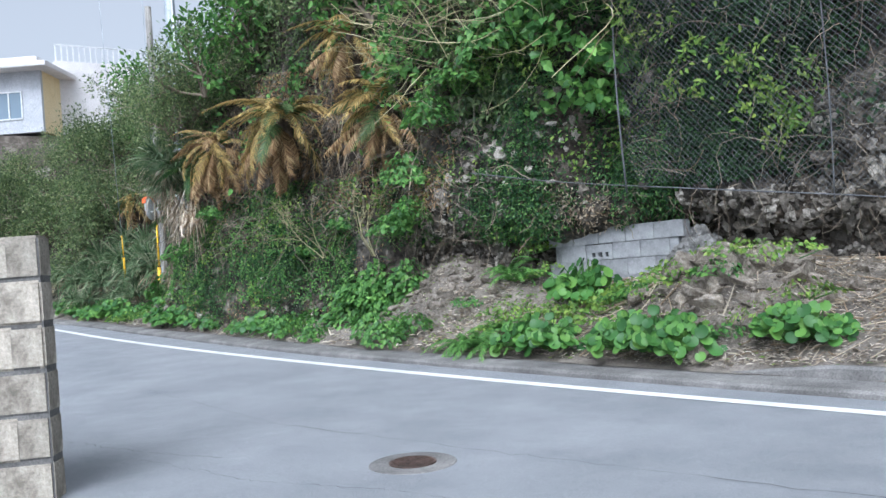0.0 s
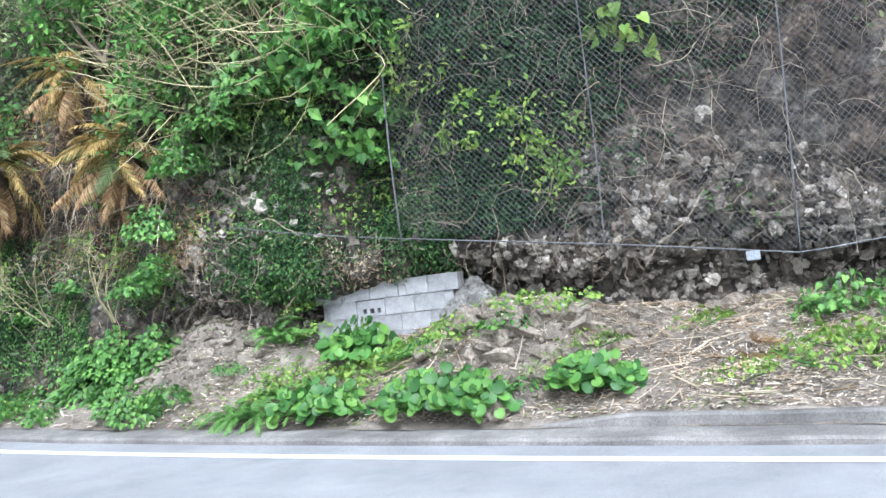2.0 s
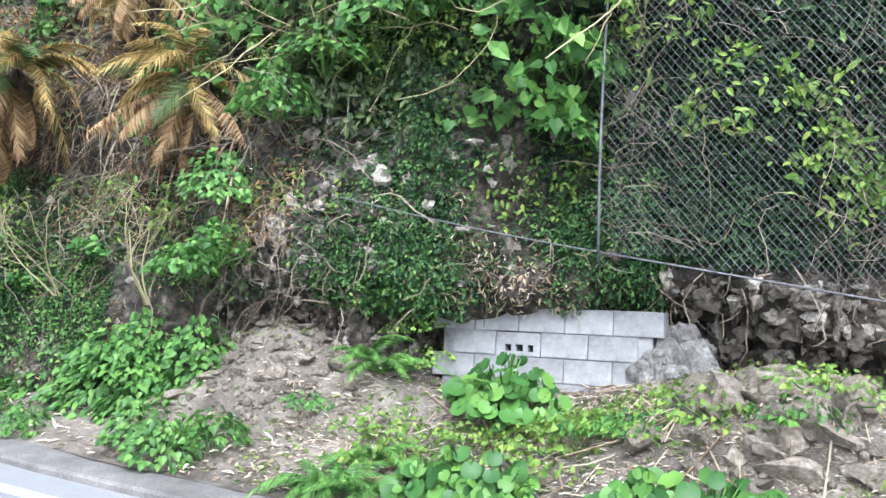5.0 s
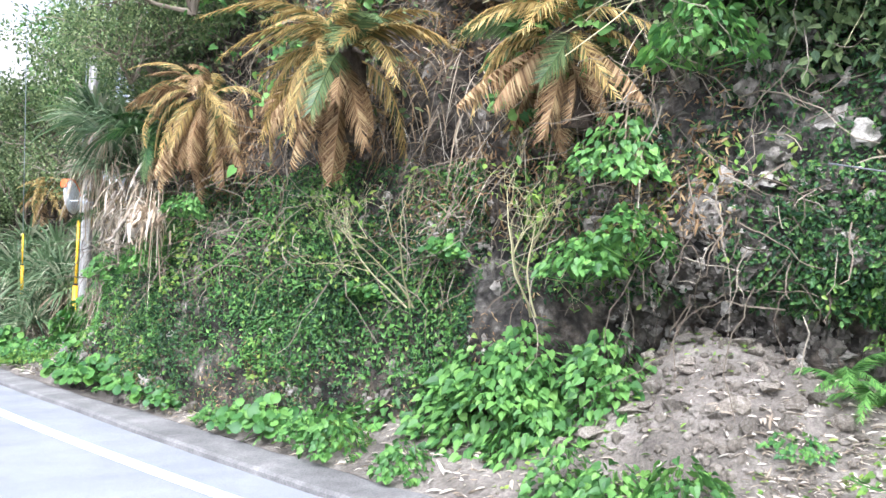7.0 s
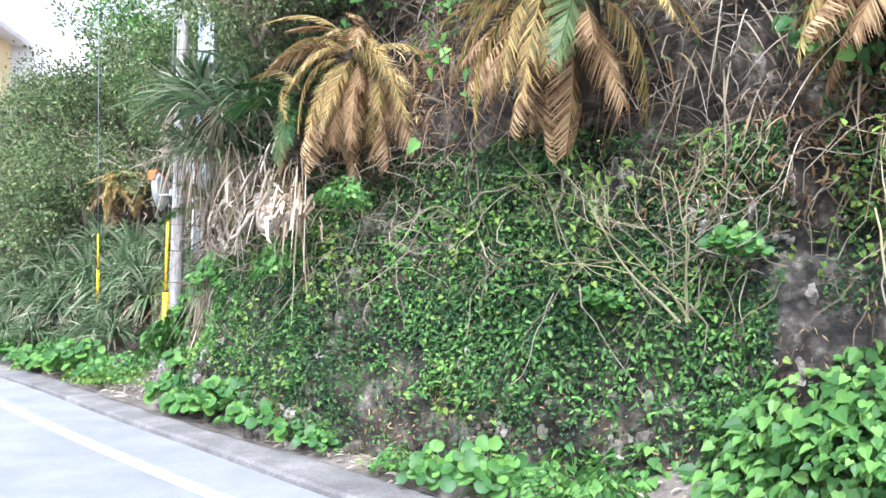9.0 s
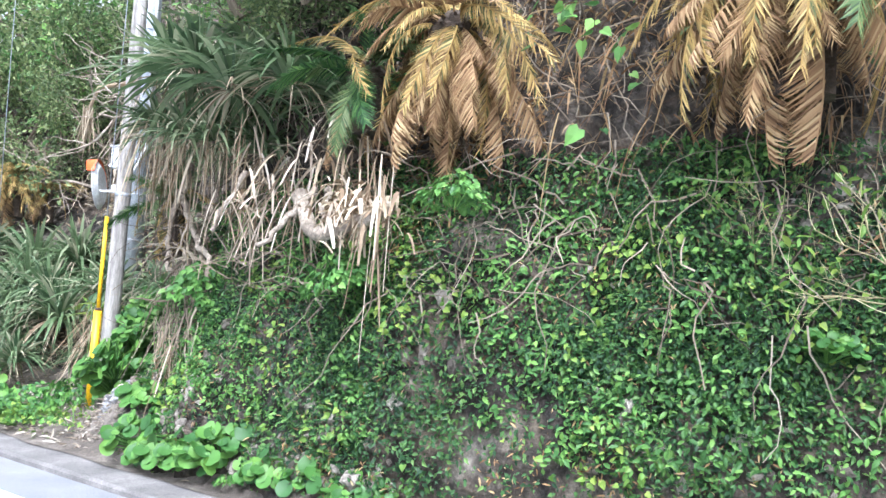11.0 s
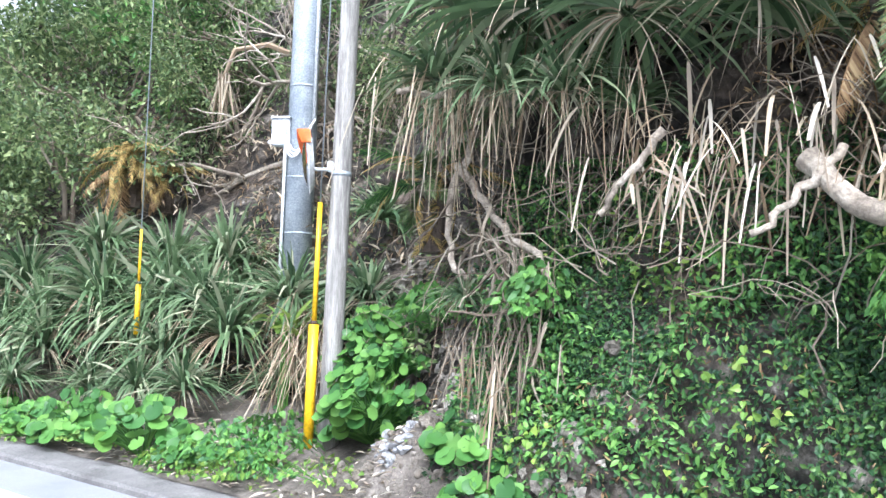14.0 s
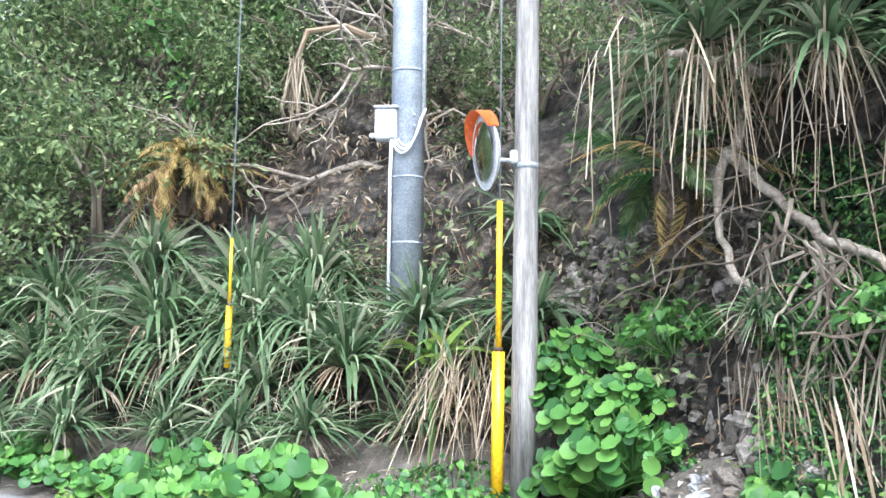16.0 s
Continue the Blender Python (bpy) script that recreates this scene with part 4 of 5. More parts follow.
for x, y, rz, i in ((7.5, 3.3, 60, 0), (7.7, 3.0, 100, 2), (7.35, 3.55, 20, 1), (7.9, 3.4, 200, 5)):
    o = tagged(new("fallen_frond", FRONDS[i]), "fallen orange-brown palm frond on the litter", "frond", "fallen fronds", "stuff")
    o.matrix_basis = pose(x, y, float(verge_z(x, y)) + 0.09, 90, 10, rz) @ Matrix.Scale(0.55, 4)
B_D = heart_plant(170, (0.05, 0.1), 0.45, L_BROAD, "dark green leafy bush in the undercut below the net")
B_D.name = "bush"
spread(B_D, [(8.75, 2.75, 0.72, 0.9), (8.95, 2.35, 0.72, 0.85), (8.7, 3.05, 0.72, 0.65)], 10)


# branching wood
def limbs(h, start, heading, length, radius, depth, bend=0.22, split=3, pull=(0, 0, 0.03), tips=None):
    pts = wander(start, heading, length, 6, bend, pull)
    h.add(*tube(pts, np.linspace(radius, radius * 0.55, 7), 6 if radius > 0.012 else 4, False))
    if depth == 0:
        if tips is not None:
            tips.append(pts[-1])
        return
    for k in range(split):
        i = int(rng.integers(3, 7))
        d = unit(np.array(pts[i]) - np.array(pts[i - 1])) + rng.normal(0, 0.55, 3)
        limbs(h, pts[i], d, length * rng.uniform(0.5, 0.75), radius * 0.5, depth - 1, bend, split, pull, tips)


def twig_shrub(at, size, label):
    t = thing("twig_shrub", label, "shrub", group="bare twiggy shrubs on the bank")
    h, tips = Heap(), []
    for _ in range(3):
        limbs(h, rng.normal(0, 0.03, 3) * (1, 1, 0), (rng.normal(-0.25, 0.2), rng.normal(0, 0.4), 1.0), 0.6, 0.009, 3, 0.12, 3, (0, 0, 0.03), tips)
    tagged(h.link("branchwork", L_CANE, t), kind="stuff")
    b, tp = Heap(), np.array(tips)
    leaf_cloud(b, tp, rng.normal(0, 1, tp.shape), rng.normal(0, 0.4, tp.shape) + np.array([0, 0, 1]), rng.uniform(0.04, 0.09, len(tp)), OVAL)
    tagged(b.link("leaves", L_LIME, t), kind="stuff")
    return put(t, at, 0, size)


twig_shrub((6.15, 12.0, 1.55), 1.05, "bare pale twiggy shrub on the rock face")
twig_shrub((6.3, 10.75, 1.5), 1.15, "straggling twiggy shrub with few green leaves")
twig_shrub((6.1, 12.9, 1.9), 0.7, "small bare shrub among the ivy")


def shrub(at, size, label, mat, leaf=(0.06, 0.13), count=2600, name="shrub"):
    """A bush: limbs from the foot and a crown of leaves set round many twig ends."""
    t = thing(name, label, name, group="shrubs on the hillside")
    h, tips = Heap(), []
    for _ in range(4):
        limbs(h, (0, 0, 0), (rng.normal(-0.25, 0.4), rng.normal(0, 0.5), 1.0), 0.75, 0.03, 3, 0.2, 3, (0, 0, 0.02), tips)
    tagged(h.link("branchwork", L_TWIG, t), kind="stuff")
    tp = np.array(tips)
    c = tp[rng.integers(0, len(tp), count)]
    p = c + rng.normal(0, 0.11, (count, 3))
    b = Heap()
    leaf_cloud(b, p, p - c + rng.normal(0, 0.08, p.shape), rng.normal(0, 0.5, p.shape) + np.array([-0.4, 0, 1]), rng.uniform(*leaf, count), OVAL)
    tagged(b.link("crown", mat, t), kind="stuff")
    return put(t, at, 0, size)


def hill_at(x, y, sz):
    t = float(np.interp(y, TOP_Y, TOP_Z))
    return (x, y, t + 0.35 * min(12.0, max(0.0, x - float(face_x(y, t)))) - 0.1, sz)


SH1 = shrub((0, 0, 0), 1, "round green shrub on the hillside", L_SHRUB, (0.04, 0.08), 5200)
SH2 = shrub((0, 0, 0), 1, "tall dull green shrub with a loose crown", L_SHRUB, (0.04, 0.075), 3800)
SH3 = shrub((0, 0, 0), 1, "fresh green shrub high on the hillside", L_BROAD, (0.07, 0.15), 1500)
spread(SH1, [face_at(y, h, s, 0.1) for y, h, s in ((25.5, 2.2, 1.3), (27.0, 1.6, 1.4), (28.5, 2.0, 1.5), (30.0, 1.4, 1.5), (26.5, 3.8, 1.5), (29.0, 4.0, 1.6), (31.5, 2.6, 1.6), (24.2, 4.6, 1.3), (33, 1.5, 1.5), (35, 1.8, 1.6), (32, 4.5, 1.6), (20, 5.4, 1.3), (24.0, 3.6, 1.0))], 15)
spread(SH2, [face_at(y, h, s, 0.1) for y, h, s in ((24.8, 3.0, 1.3), (27.5, 2.8, 1.4), (30.8, 3.0, 1.5), (34, 3.0, 1.6), (36, 3.4, 1.7), (38, 2.0, 1.8), (22.6, 3.8, 1.1), (21.0, 3.6, 1.0), (28, 5.5, 1.7), (13.0, 5.4, 1.2))] + [(5.8, 16.6, 4.3, 1.0), (6.0, 17.8, 4.5, 1.0), (5.7, 15.3, 4.7, 1.0), (5.3, 16.0, 4.0, 0.75), (5.6, 17.0, 4.8, 0.9)] + [hill_at(x, y, sz) for x, y, sz in ((6.2, 36, 1.2), (8.0, 37, 1.2), (9.8, 38, 1.3), (6.5, 42, 1.4), (9.5, 44, 1.4), (11.5, 36, 1.5), (12.5, 42, 1.5), (5.0, 46, 1.8))], 15)
spread(SH3, [face_at(y, h, s, 0.1) for y, h, s in ((26.0, 4.6, 1.4), (17.6, 4.8, 1.1), (15, 5.0, 1.2), (19.0, 4.6, 1.0), (11.5, 4.8, 1.1), (10, 4.4, 1.0), (23, 5.5, 1.2), (30, 6, 1.6), (8.2, 4.4, 0.9), (6.3, 4.6, 0.7))], 15)


# pale bare tree behind the steel pole, with a hanging dry tuft
bare = thing("bare_tree", "leafless tree with pale crooked branches behind the pole", "tree")
for start, heading, length, radius, split, pull in (
        ((8.6, 22.0, 2.9), (-0.05, 0.5, 1.0), 2.2, 0.07, 4, (-0.04, 0.02, 0.0)),
        ((8.4, 22.3, 3.4), (-0.5, 1.0, 0.5), 1.8, 0.055, 4, (-0.03, 0.03, 0.0)),
        ((8.3, 21.6, 3.2), (-0.3, -0.3, 1.0), 1.6, 0.05, 4, (0, 0, 0))):
    h = Heap()
    limbs(h, start, heading, length, radius, 3, 0.28, split, pull)
    h.link("limb", M_BARK, bare, smooth=True)
tuft = Heap()
k = 60
blades(tuft, np.tile([7.3, 23.2, 4.72], (k, 1)) + rng.normal(0, 0.03, (k, 3)), np.stack([rng.normal(0, 0.22, k), rng.normal(0, 0.22, k), np.full(k, -1.0)], -1), rng.uniform(0.35, 0.62, k), np.full(k, 0.016), np.full(k, 0.2))
tuft.add(*tube([(8.0, 22.6, 5.0), (7.7, 22.9, 5.15), (7.4, 23.15, 5.05), (7.3, 23.2, 4.7)], [0.035, 0.035, 0.03, 0.025], 6))
tagged(tuft.link("dead_leaf_tuft", L_DRY), "dry leaf tuft hanging from a bare branch", "dead leaves")

# dead screw pine on the outcrop: crooked trunks and props
pine = thing("screw_pine", "half-dead screw pine with crooked bare trunks on the outcrop", "tree")
for pts, r in (([(6.05, 18.45, 3.2), (6.0, 18.6, 2.85), (5.95, 18.62, 2.5), (5.92, 18.52, 2.2), (5.89, 18.36, 2.1)], 0.034),
               ([(6.01, 18.59, 2.95), (5.98, 18.35, 2.7), (5.95, 18.08, 2.42), (5.93, 18.02, 2.1), (5.95, 18.08, 1.75)], 0.036),
               ([(5.95, 18.08, 2.42), (5.85, 17.8, 2.25), (5.75, 17.6, 2.05), (5.7, 17.5, 1.8)], 0.03),
               ([(5.95, 18.1, 2.3), (5.9, 18.12, 1.9), (5.88, 18.2, 1.4), (5.85, 18.25, 1.0)], 0.026),
               ([(5.35, 15.95, 2.6), (5.26, 15.75, 2.36), (5.22, 15.5, 2.29), (5.2, 15.25, 2.33), (5.3, 15.0, 2.45)], 0.065),
               ([(5.35, 15.8, 2.62), (5.26, 15.97, 2.43), (5.17, 16.16, 2.22)], 0.03),
               ([(5.3, 15.6, 2.62), (5.2, 15.55, 2.42)], 0.024),
               ([(5.45, 16.75, 2.85), (5.4, 16.95, 2.6), (5.4, 17.1, 2.4)], 0.028),
               ([(6.3, 18.3, 3.42), (5.8, 18.55, 3.42), (5.47, 18.74, 3.38)], 0.035)):
    p = np.array(pts)
    t0, t1 = np.linspace(0, 1, len(p)), np.linspace(0, 1, 14)
    q = np.stack([np.interp(t1, t0, p[:, i]) for i in range(3)], -1) + rng.normal(0, 0.012, (14, 3))
    v, f = tube(q, 0.85 * r * np.linspace(1.1, 0.7, 14) * rng.uniform(0.85, 1.15, 14), 8)
    link_mesh("trunk", v, f, M_BARK, pine, smooth=True)
h = Heap()
for _ in range(70):
    u = rng.random()
    a = np.array((5.95, 18.4, 2.5)) * (1 - u) + np.array((5.7, 17.5, 1.85)) * u + rng.normal(0, 0.1, 3)
    h.add(*tube(wander(a, (-0.15, rng.normal(0, 0.5), -0.7), rng.uniform(0.2, 0.75), 6, 0.28, (0, 0, -0.12)), np.linspace(0.011, 0.005, 7) * rng.uniform(0.5, 1.3), 5, False))
tagged(h.link("root_tangle", L_TWIG, pine, "thin tangled aerial roots"), kind="stuff")


# ---- litter, stones ----
def litter(name, label, n, y0, y1, o0, o1, size, mat, keep):
    h = Heap()
    y = rng.uniform(y0, y1, n)
    x = kerb_x(y) + 0.42 + rng.uniform(o0, o1, n)
    k = (rng.random(n) < keep(x, y)) & (x < np.interp(y, FACE_Y, FACE_X) + 0.8)
    x, y = x[k], y[k]
    p = np.stack([x, y, verge_z(x, y) + rng.uniform(0.004, 0.03, len(x))], -1)
    d = np.stack([rng.normal(0, 1, len(x)), rng.normal(0, 1, len(x)), rng.normal(0.05, 0.18, len(x))], -1)
    leaf_cloud(h, p, d, np.tile([0, 0, 1.0], (len(x), 1)) + rng.normal(0, 0.35, (len(x), 3)), rng.uniform(*size, len(x)), NARROW if mat is L_LITTER else OVAL)
    return tagged(h.link(name, mat), label, "leaf litter", kind="stuff")


litter("leaf_litter", "pale dry leaf litter on the verge", 80000, -4, 9.0, 0.05, 3.2, (0.025, 0.085), L_LITTER, lambda x, y: np.clip(0.6 + 0.6 * fbm(x, y, 51, 1.8, 3), 0.08, 1) * np.interp(y, [5.5, 8], [1, 0.55]))
litter("leaf_litter", "scattered dry leaves at the foot of the bank", 7000, 8.6, 24, 0.0, 1.6, (0.05, 0.13), L_LITTER, lambda x, y: np.clip(0.35 + 0.6 * fbm(x, y, 52, 2.2, 3), 0, 1))
litter("small_weeds", "tiny green weeds through the litter", 26000, -2, 22, 0.02, 2.6, (0.025, 0.07), L_LIME, lambda x, y: np.clip(0.9 * fbm(x, y, 53, 1.5, 3) - 0.15, 0, 1))
h = Heap()
for _ in range(1100):
    y = rng.uniform(-3, 8.2)
    x = float(kerb_x(y)) + 0.45 + rng.uniform(0.1, 2.4)
    a, ln = rng.uniform(0, 6.28), rng.uniform(0.08, 0.42)
    q = np.array([(x + math.cos(a) * ln * s, y + math.sin(a) * ln * s) for s in (-0.5, 0, 0.5)])
    z = verge_z(q[:, 0], q[:, 1]) + 0.02 + rng.uniform(0, 0.05)
    h.add(*tube(np.column_stack([q, z]), rng.uniform(0.002, 0.007), 4, False))
tagged(h.link("fallen_twigs", L_DRY), "dry fallen twigs lying in the litter", "twigs", kind="stuff")


def stone_mesh(seed):
    bm = bmesh.new()
    bmesh.ops.create_icosphere(bm, subdivisions=2, radius=1)
    r = np.random.default_rng(seed)
    cut = [(unit(r.normal(0, 1, 3)), r.uniform(0.3, 0.75)) for _ in range(11)]
    for v in bm.verts:
        p = np.array(v.co)
        for n, d in cut:
            e = p @ n - d
            if e > 0:
                p = p - n * e
        v.co = p * np.array([1, 0.8, 0.65]) * (1 + 0.05 * math.sin(9 * p[0] + 7 * p[1] + 5 * p[2]))
    me = bpy.data.meshes.new("stone")
    bm.to_mesh(me)
    bm.free()
    return me


STONES, PALE = [], []
for i in range(6):
    me = stone_mesh(60 + i)
    me.materials.append(M_ROCK2)
    STONES.append(me)
    me = me.copy()
    me.materials[0] = M_BLOCK
    PALE.append(me)


def stones(places, spread_r, count, size, meshes, label, group, sink=0.35):
    for _ in range(count):
        cx, cy = places[int(rng.integers(0, len(places)))]
        x, y = cx + rng.normal(0, spread_r), cy + rng.normal(0, spread_r)
        x = max(x, float(kerb_x(y)) + 0.6)
        s = rng.uniform(*size)
        o = tagged(new("stone", meshes[int(rng.integers(0, 6))]), label, "stone", group)
        o.matrix_basis = pose(x, y, float(verge_z(x, y)) + s * (0.6 - sink) * 0.65, rng.uniform(-25, 25), rng.uniform(-25, 25), rng.uniform(0, 360)) @ Matrix.Diagonal((s * rng.uniform(0.8, 1.5), s * rng.uniform(0.8, 1.4), s * rng.uniform(0.7, 1.2), 1))


stones([(7.15, 5.5), (6.9, 5.1), (7.4, 4.9), (7.0, 5.9), (6.6, 5.5)], 0.28, 85, (0.07, 0.24), STONES, "rough brown limestone lump in the rubble heap", "rubble heap stones")
stones([(6.9, 9.5), (6.75, 9.8), (6.6, 9.9), (7.0, 9.2)], 0.27, 60, (0.03, 0.13), STONES, "grey-brown stone on the fallen soil mound", "soil mound stones")
stones([(7.6, 7.4), (7.3, 6.7), (7.9, 6.4), (8.0, 5.9)], 0.22, 34, (0.05, 0.16), STONES, "limestone fragment below the overhang", "stones below the overhang")
stones([(8.3, 4.6), (8.6, 3.6), (8.9, 2.8), (8.2, 5.3), (9.3, 1.6)], 0.22, 60, (0.05, 0.2), STONES, "limestone fragment in the dark undercut", "stones below the overhang")
stones([(5.95, 18.2), (6.2, 18.6), (6.4, 19.1), (6.0, 17.9)], 0.2, 16, (0.04, 0.1), STONES, "grey stone on the slope beside the dead trunks", "slope stones")
stones([(5.6, 14.6), (5.6, 13.6), (5.5, 16.5), (5.45, 17.2), (5.55, 15.2), (5.6, 14.0)], 0.22, 40, (0.06, 0.18), STONES, "weathered stone at the foot of the bank", "foot stones")
stones([(5.6, 18.72), (5.65, 18.82)], 0.09, 26, (0.035, 0.075), PALE, "pale broken concrete chunk heaped by the pole", "concrete rubble")
stones([(7.25, 4.9)], 0.03, 1, (0.13, 0.14), PALE, "grey angular concrete lump on the rubble heap", "concrete rubble", 0.0)
stones([(6.1, 19.0)], 0.03, 1, (0.1, 0.11), PALE, "pale rough stone among the round leaves", "concrete rubble", 0.1)

# clods of earth on the slipped soil and knobs on the rock
bmc = bmesh.new()
bmesh.ops.create_icosphere(bmc, subdivisions=2, radius=1)
cv = np.array([v.co for v in bmc.verts])
cf = [tuple(v.index for v in f.verts) for f in bmc.faces]
bmc.free()
n = 1500
which = np.array([(6.6, 9.5), (6.3, 9.3), (6.95, 5.4), (7.5, 7.2), (7.9, 5.4), (5.75, 18.5), (7.6, 3.8)])[rng.integers(0, 7, n)]
xy = which + rng.normal(0, 0.42, (n, 2))
xy[:, 0] = np.maximum(xy[:, 0], kerb_x(xy[:, 1]) + 0.55)
r = rng.uniform(0.008, 0.045, n) * rng.uniform(0.4, 1, n)
at = np.column_stack([xy, verge_z(xy[:, 0], xy[:, 1]) + 0.3 * r])
h = Heap()
h.add_many(at[:, None] + cv[None] * r[:, None, None] * rng.uniform(0.6, 1.3, (n, 1, 3)) * rng.uniform(0.75, 1.2, (n, len(cv), 1)), cf)
tagged(h.link("soil_clods", M_ROCK2), "grey-brown clods of earth on the slipped soil", "clods", kind="stuff")


def crags(label, n, y0, y1, h0, h1, size, keep=None):
    """Angular knobs that stand half out of the rock face."""
    p, nn = on_face(n, y0, y1, h0, h1, -0.01, 0.0, 23, keep)
    k = len(p)
    r = rng.uniform(*size, k) * rng.uniform(0.45, 1, k)
    w = rng.uniform(0.4, 1.7, (k, 1, 3)) * rng.uniform(0.5, 1.3, (k, len(cv), 1))
    h = Heap()
    h.add_many(p[:, None] + cv[None] * r[:, None, None] * w, cf)
    return tagged(h.link("rock_knobs", M_CHIP), label, "rock", kind="stuff")


crags("pitted pale limestone knobs on the bare cliff", 13000, -4, 5.2, 1.3, 6.0, (0.02, 0.085), lambda y, h: patchy(81, 1.8, -0.3, 0.5)(y, h) * np.where(y > 2.2, np.clip(2.9 - h, 0, 1), 1))
crags("limestone knobs in the undercut of the cliff", 3600, -2, 6.6, 0.5, 1.7, (0.02, 0.09))
crags("dark earthy knobs under the mossy overhang", 1500, 8.7, 10.6, 0.6, 2.2, (0.02, 0.07))
crags("dark mossy rock knobs on the overhang", 450, 6.5, 10.4, 1.45, 3.2, (0.02, 0.08), patchy(84, 2.0, -0.4, 0.5))
crags("small grey stones showing through the ivy", 2600, 11.2, 18.2, 0.1, 1.6, (0.02, 0.075), lambda y, h: np.clip(1.1 - h * 0.8, 0.05, 1) * patchy(82, 2.6, -0.3, 0.6)(y, h))
crags("crumbling earth and stone on the dry bank", 1800, 10.3, 14.5, 1.6, 3.4, (0.015, 0.055), patchy(83, 2.2, -0.2, 0.6))
crags("grey stones on the slope beside the roots", 900, 18.0, 20.5, 0.7, 2.2, (0.02, 0.07))


# ---- wire net over the cliff ----
def net_x(y, z):
    return np.interp(y, [-6, 0, 3.0, 4.75, 6.9], [11.4, 9.7, 8.6, 8.0, 7.38]) - 0.02 * z + 0.05 * np.sin(1.9 * y) + 0.05 * np.sin(1.3 * z + y)


def net_low(y):
    return np.interp(y, [-6, 1.0, 3.0, 4.75, 6.85], [1.55, 1.5, 1.35, 1.67, 2.02])


net = thing("rockfall_net", "grey chain-link rockfall net hung on ropes over the cliff", "net")
h = Heap()
pitch, top, y_in = 0.058, 7.4, 6.85
for sgn in (1, -1):
    for c in np.arange(-9, 18, pitch):
        z = np.arange(1.2, top, 0.1)
        y = c + sgn * (z - 1.2) * 0.8 + (0 if sgn > 0 else 6.2)
        k = (y < y_in - 0.03 * (z - 2)) & (y > -5) & (z > net_low(y))
        if k.sum() < 3:
            continue
        y, z = y[k], z[k]
        wob = 0.006 * np.where((np.arange(len(z)) % 2) == 0, 1, -1) * sgn
        v, f = tube(np.stack([net_x(y, z) + wob, y, z], -1), 0.0022, 3, False)
        h.add(v, f)
tagged(h.link("mesh", M_WIRE, net), kind="stuff")
for y0 in (6.85, 4.75, 3.0, 1.15, -1.0, -3.0):
    z = np.linspace(float(net_low(y0)) - 0.08, top, 24)
    y = y0 - 0.03 * (z - 2)
    v, f = tube(np.stack([net_x(y, z) - 0.015, y, z], -1), 0.008 if y0 < 6.8 else 0.012, 6)
    link_mesh("rope", v, f, M_WIRE, net, "grey vertical net rope", True)
y = np.linspace(-5, 6.85, 60)
v, f = tube(np.stack([net_x(y, net_low(y)) - 0.015, y, net_low(y)], -1), 0.008, 6)
link_mesh("bottom_rope", v, f, M_WIRE, net, smooth=True)
y = np.linspace(6.85, 8.75, 14)
v, f = tube(np.stack([np.interp(y, [6.85, 8.75], [7.33, 6.62]), y, np.interp(y, [6.85, 8.75], [2.02, 2.42]) - 0.02 * np.sin((y - 6.85) / 1.9 * 3.14)], -1), 0.006, 6)
link_mesh("anchor_wire", v, f, M_WIRE, net, "thin grey anchor wire", True)
part("tag_plate", box_bm((0.015, 0.13, 0.09), (float(net_x(3.42, 1.4)) - 0.04, 3.42, 1.38), 0.004), M_STEEL, net, "small grey metal plate")
vines("net_vines", "thin brown vines climbing through the net", 200, 1.5, 6.8, 1.9, 6, L_TWIG, (0.5, 1.3), 0.0036, 0.3)
vines("net_vines", "pale dead stems caught in the net", 60, 3.0, 6.6, 1.9, 5, L_DRY, (0.4, 1.0), 0.0035, 0.35)
p, n = on_face(9000, 4.4, 6.75, 2.1, 4.1, 0.42, 0.14, 17, lambda y, h: np.exp(-((y - 6.45 + 0.95 * (3.7 - h)) / 0.3) ** 2) * patchy(67, 4.0, -0.5, 0.4)(y, h))
scatter("net_creeper", "lime green creeper hanging on the net", p, n, (0.05, 0.1), OVAL, L_LIME)
p, n = on_face(900, 2.6, 4.8, 3.6, 5.6, 0.4, 0.15, 18, patchy(57, 1.8, 0.2, 0.7))
scatter("net_creeper", "bright leaves pushed through the net", p, n, (0.09, 0.17), HEART, L_LIME)

# ---- block wall under the overhang ----
bw = tagged(new("block_wall"), "grey concrete block infill wall under the overhang", "wall")
a, b = np.array([7.72, 8.45]), np.array([7.98, 6.66])
way = unit(b - a)
yaw = math.degrees(math.atan2(way[1], way[0]))
length = float(np.linalg.norm(b - a))
m0 = pose(a[0], a[1], 0.6, 0, 0, yaw)
BH, BL, HX = 0.2, 0.4, 0.5
for x0, x1, z0, z1 in ((0, length, 0, 3 * BH), (0, length, 4 * BH, 1.0), (0, HX, 3 * BH, 4 * BH), (HX + BL, length, 3 * BH, 4 * BH)):
    part("mortar", box_bm((x1 - x0, 0.125, z1 - z0), ((x0 + x1) / 2, 0.008, (z0 + z1) / 2)), M_BLOCK, bw).matrix_basis = m0
full = box_bm((BL - 0.007, 0.15, BH - 0.007), (BL / 2, 0, BH / 2), 0.004)
me_full = bpy.data.meshes.new("block")
full.to_mesh(me_full)
full.free()
me_full.materials.append(M_BLOCK)
for r in range(5):
    for c in range(-1, 5):
        x = (HX if r % 2 else HX - BL / 2) + c * BL
        if x > -0.15 and x + BL < length + 0.2 and not (r == 3 and c == 0):
            o = new("block", me_full)
            o.parent = bw
            o.matrix_basis = m0 @ pose(x, rng.uniform(-0.003, 0.003), r * BH)
bm = box_bm((BL - 0.007, 0.15, 0.1), (BL / 2, 0, 0.143), 0.004)
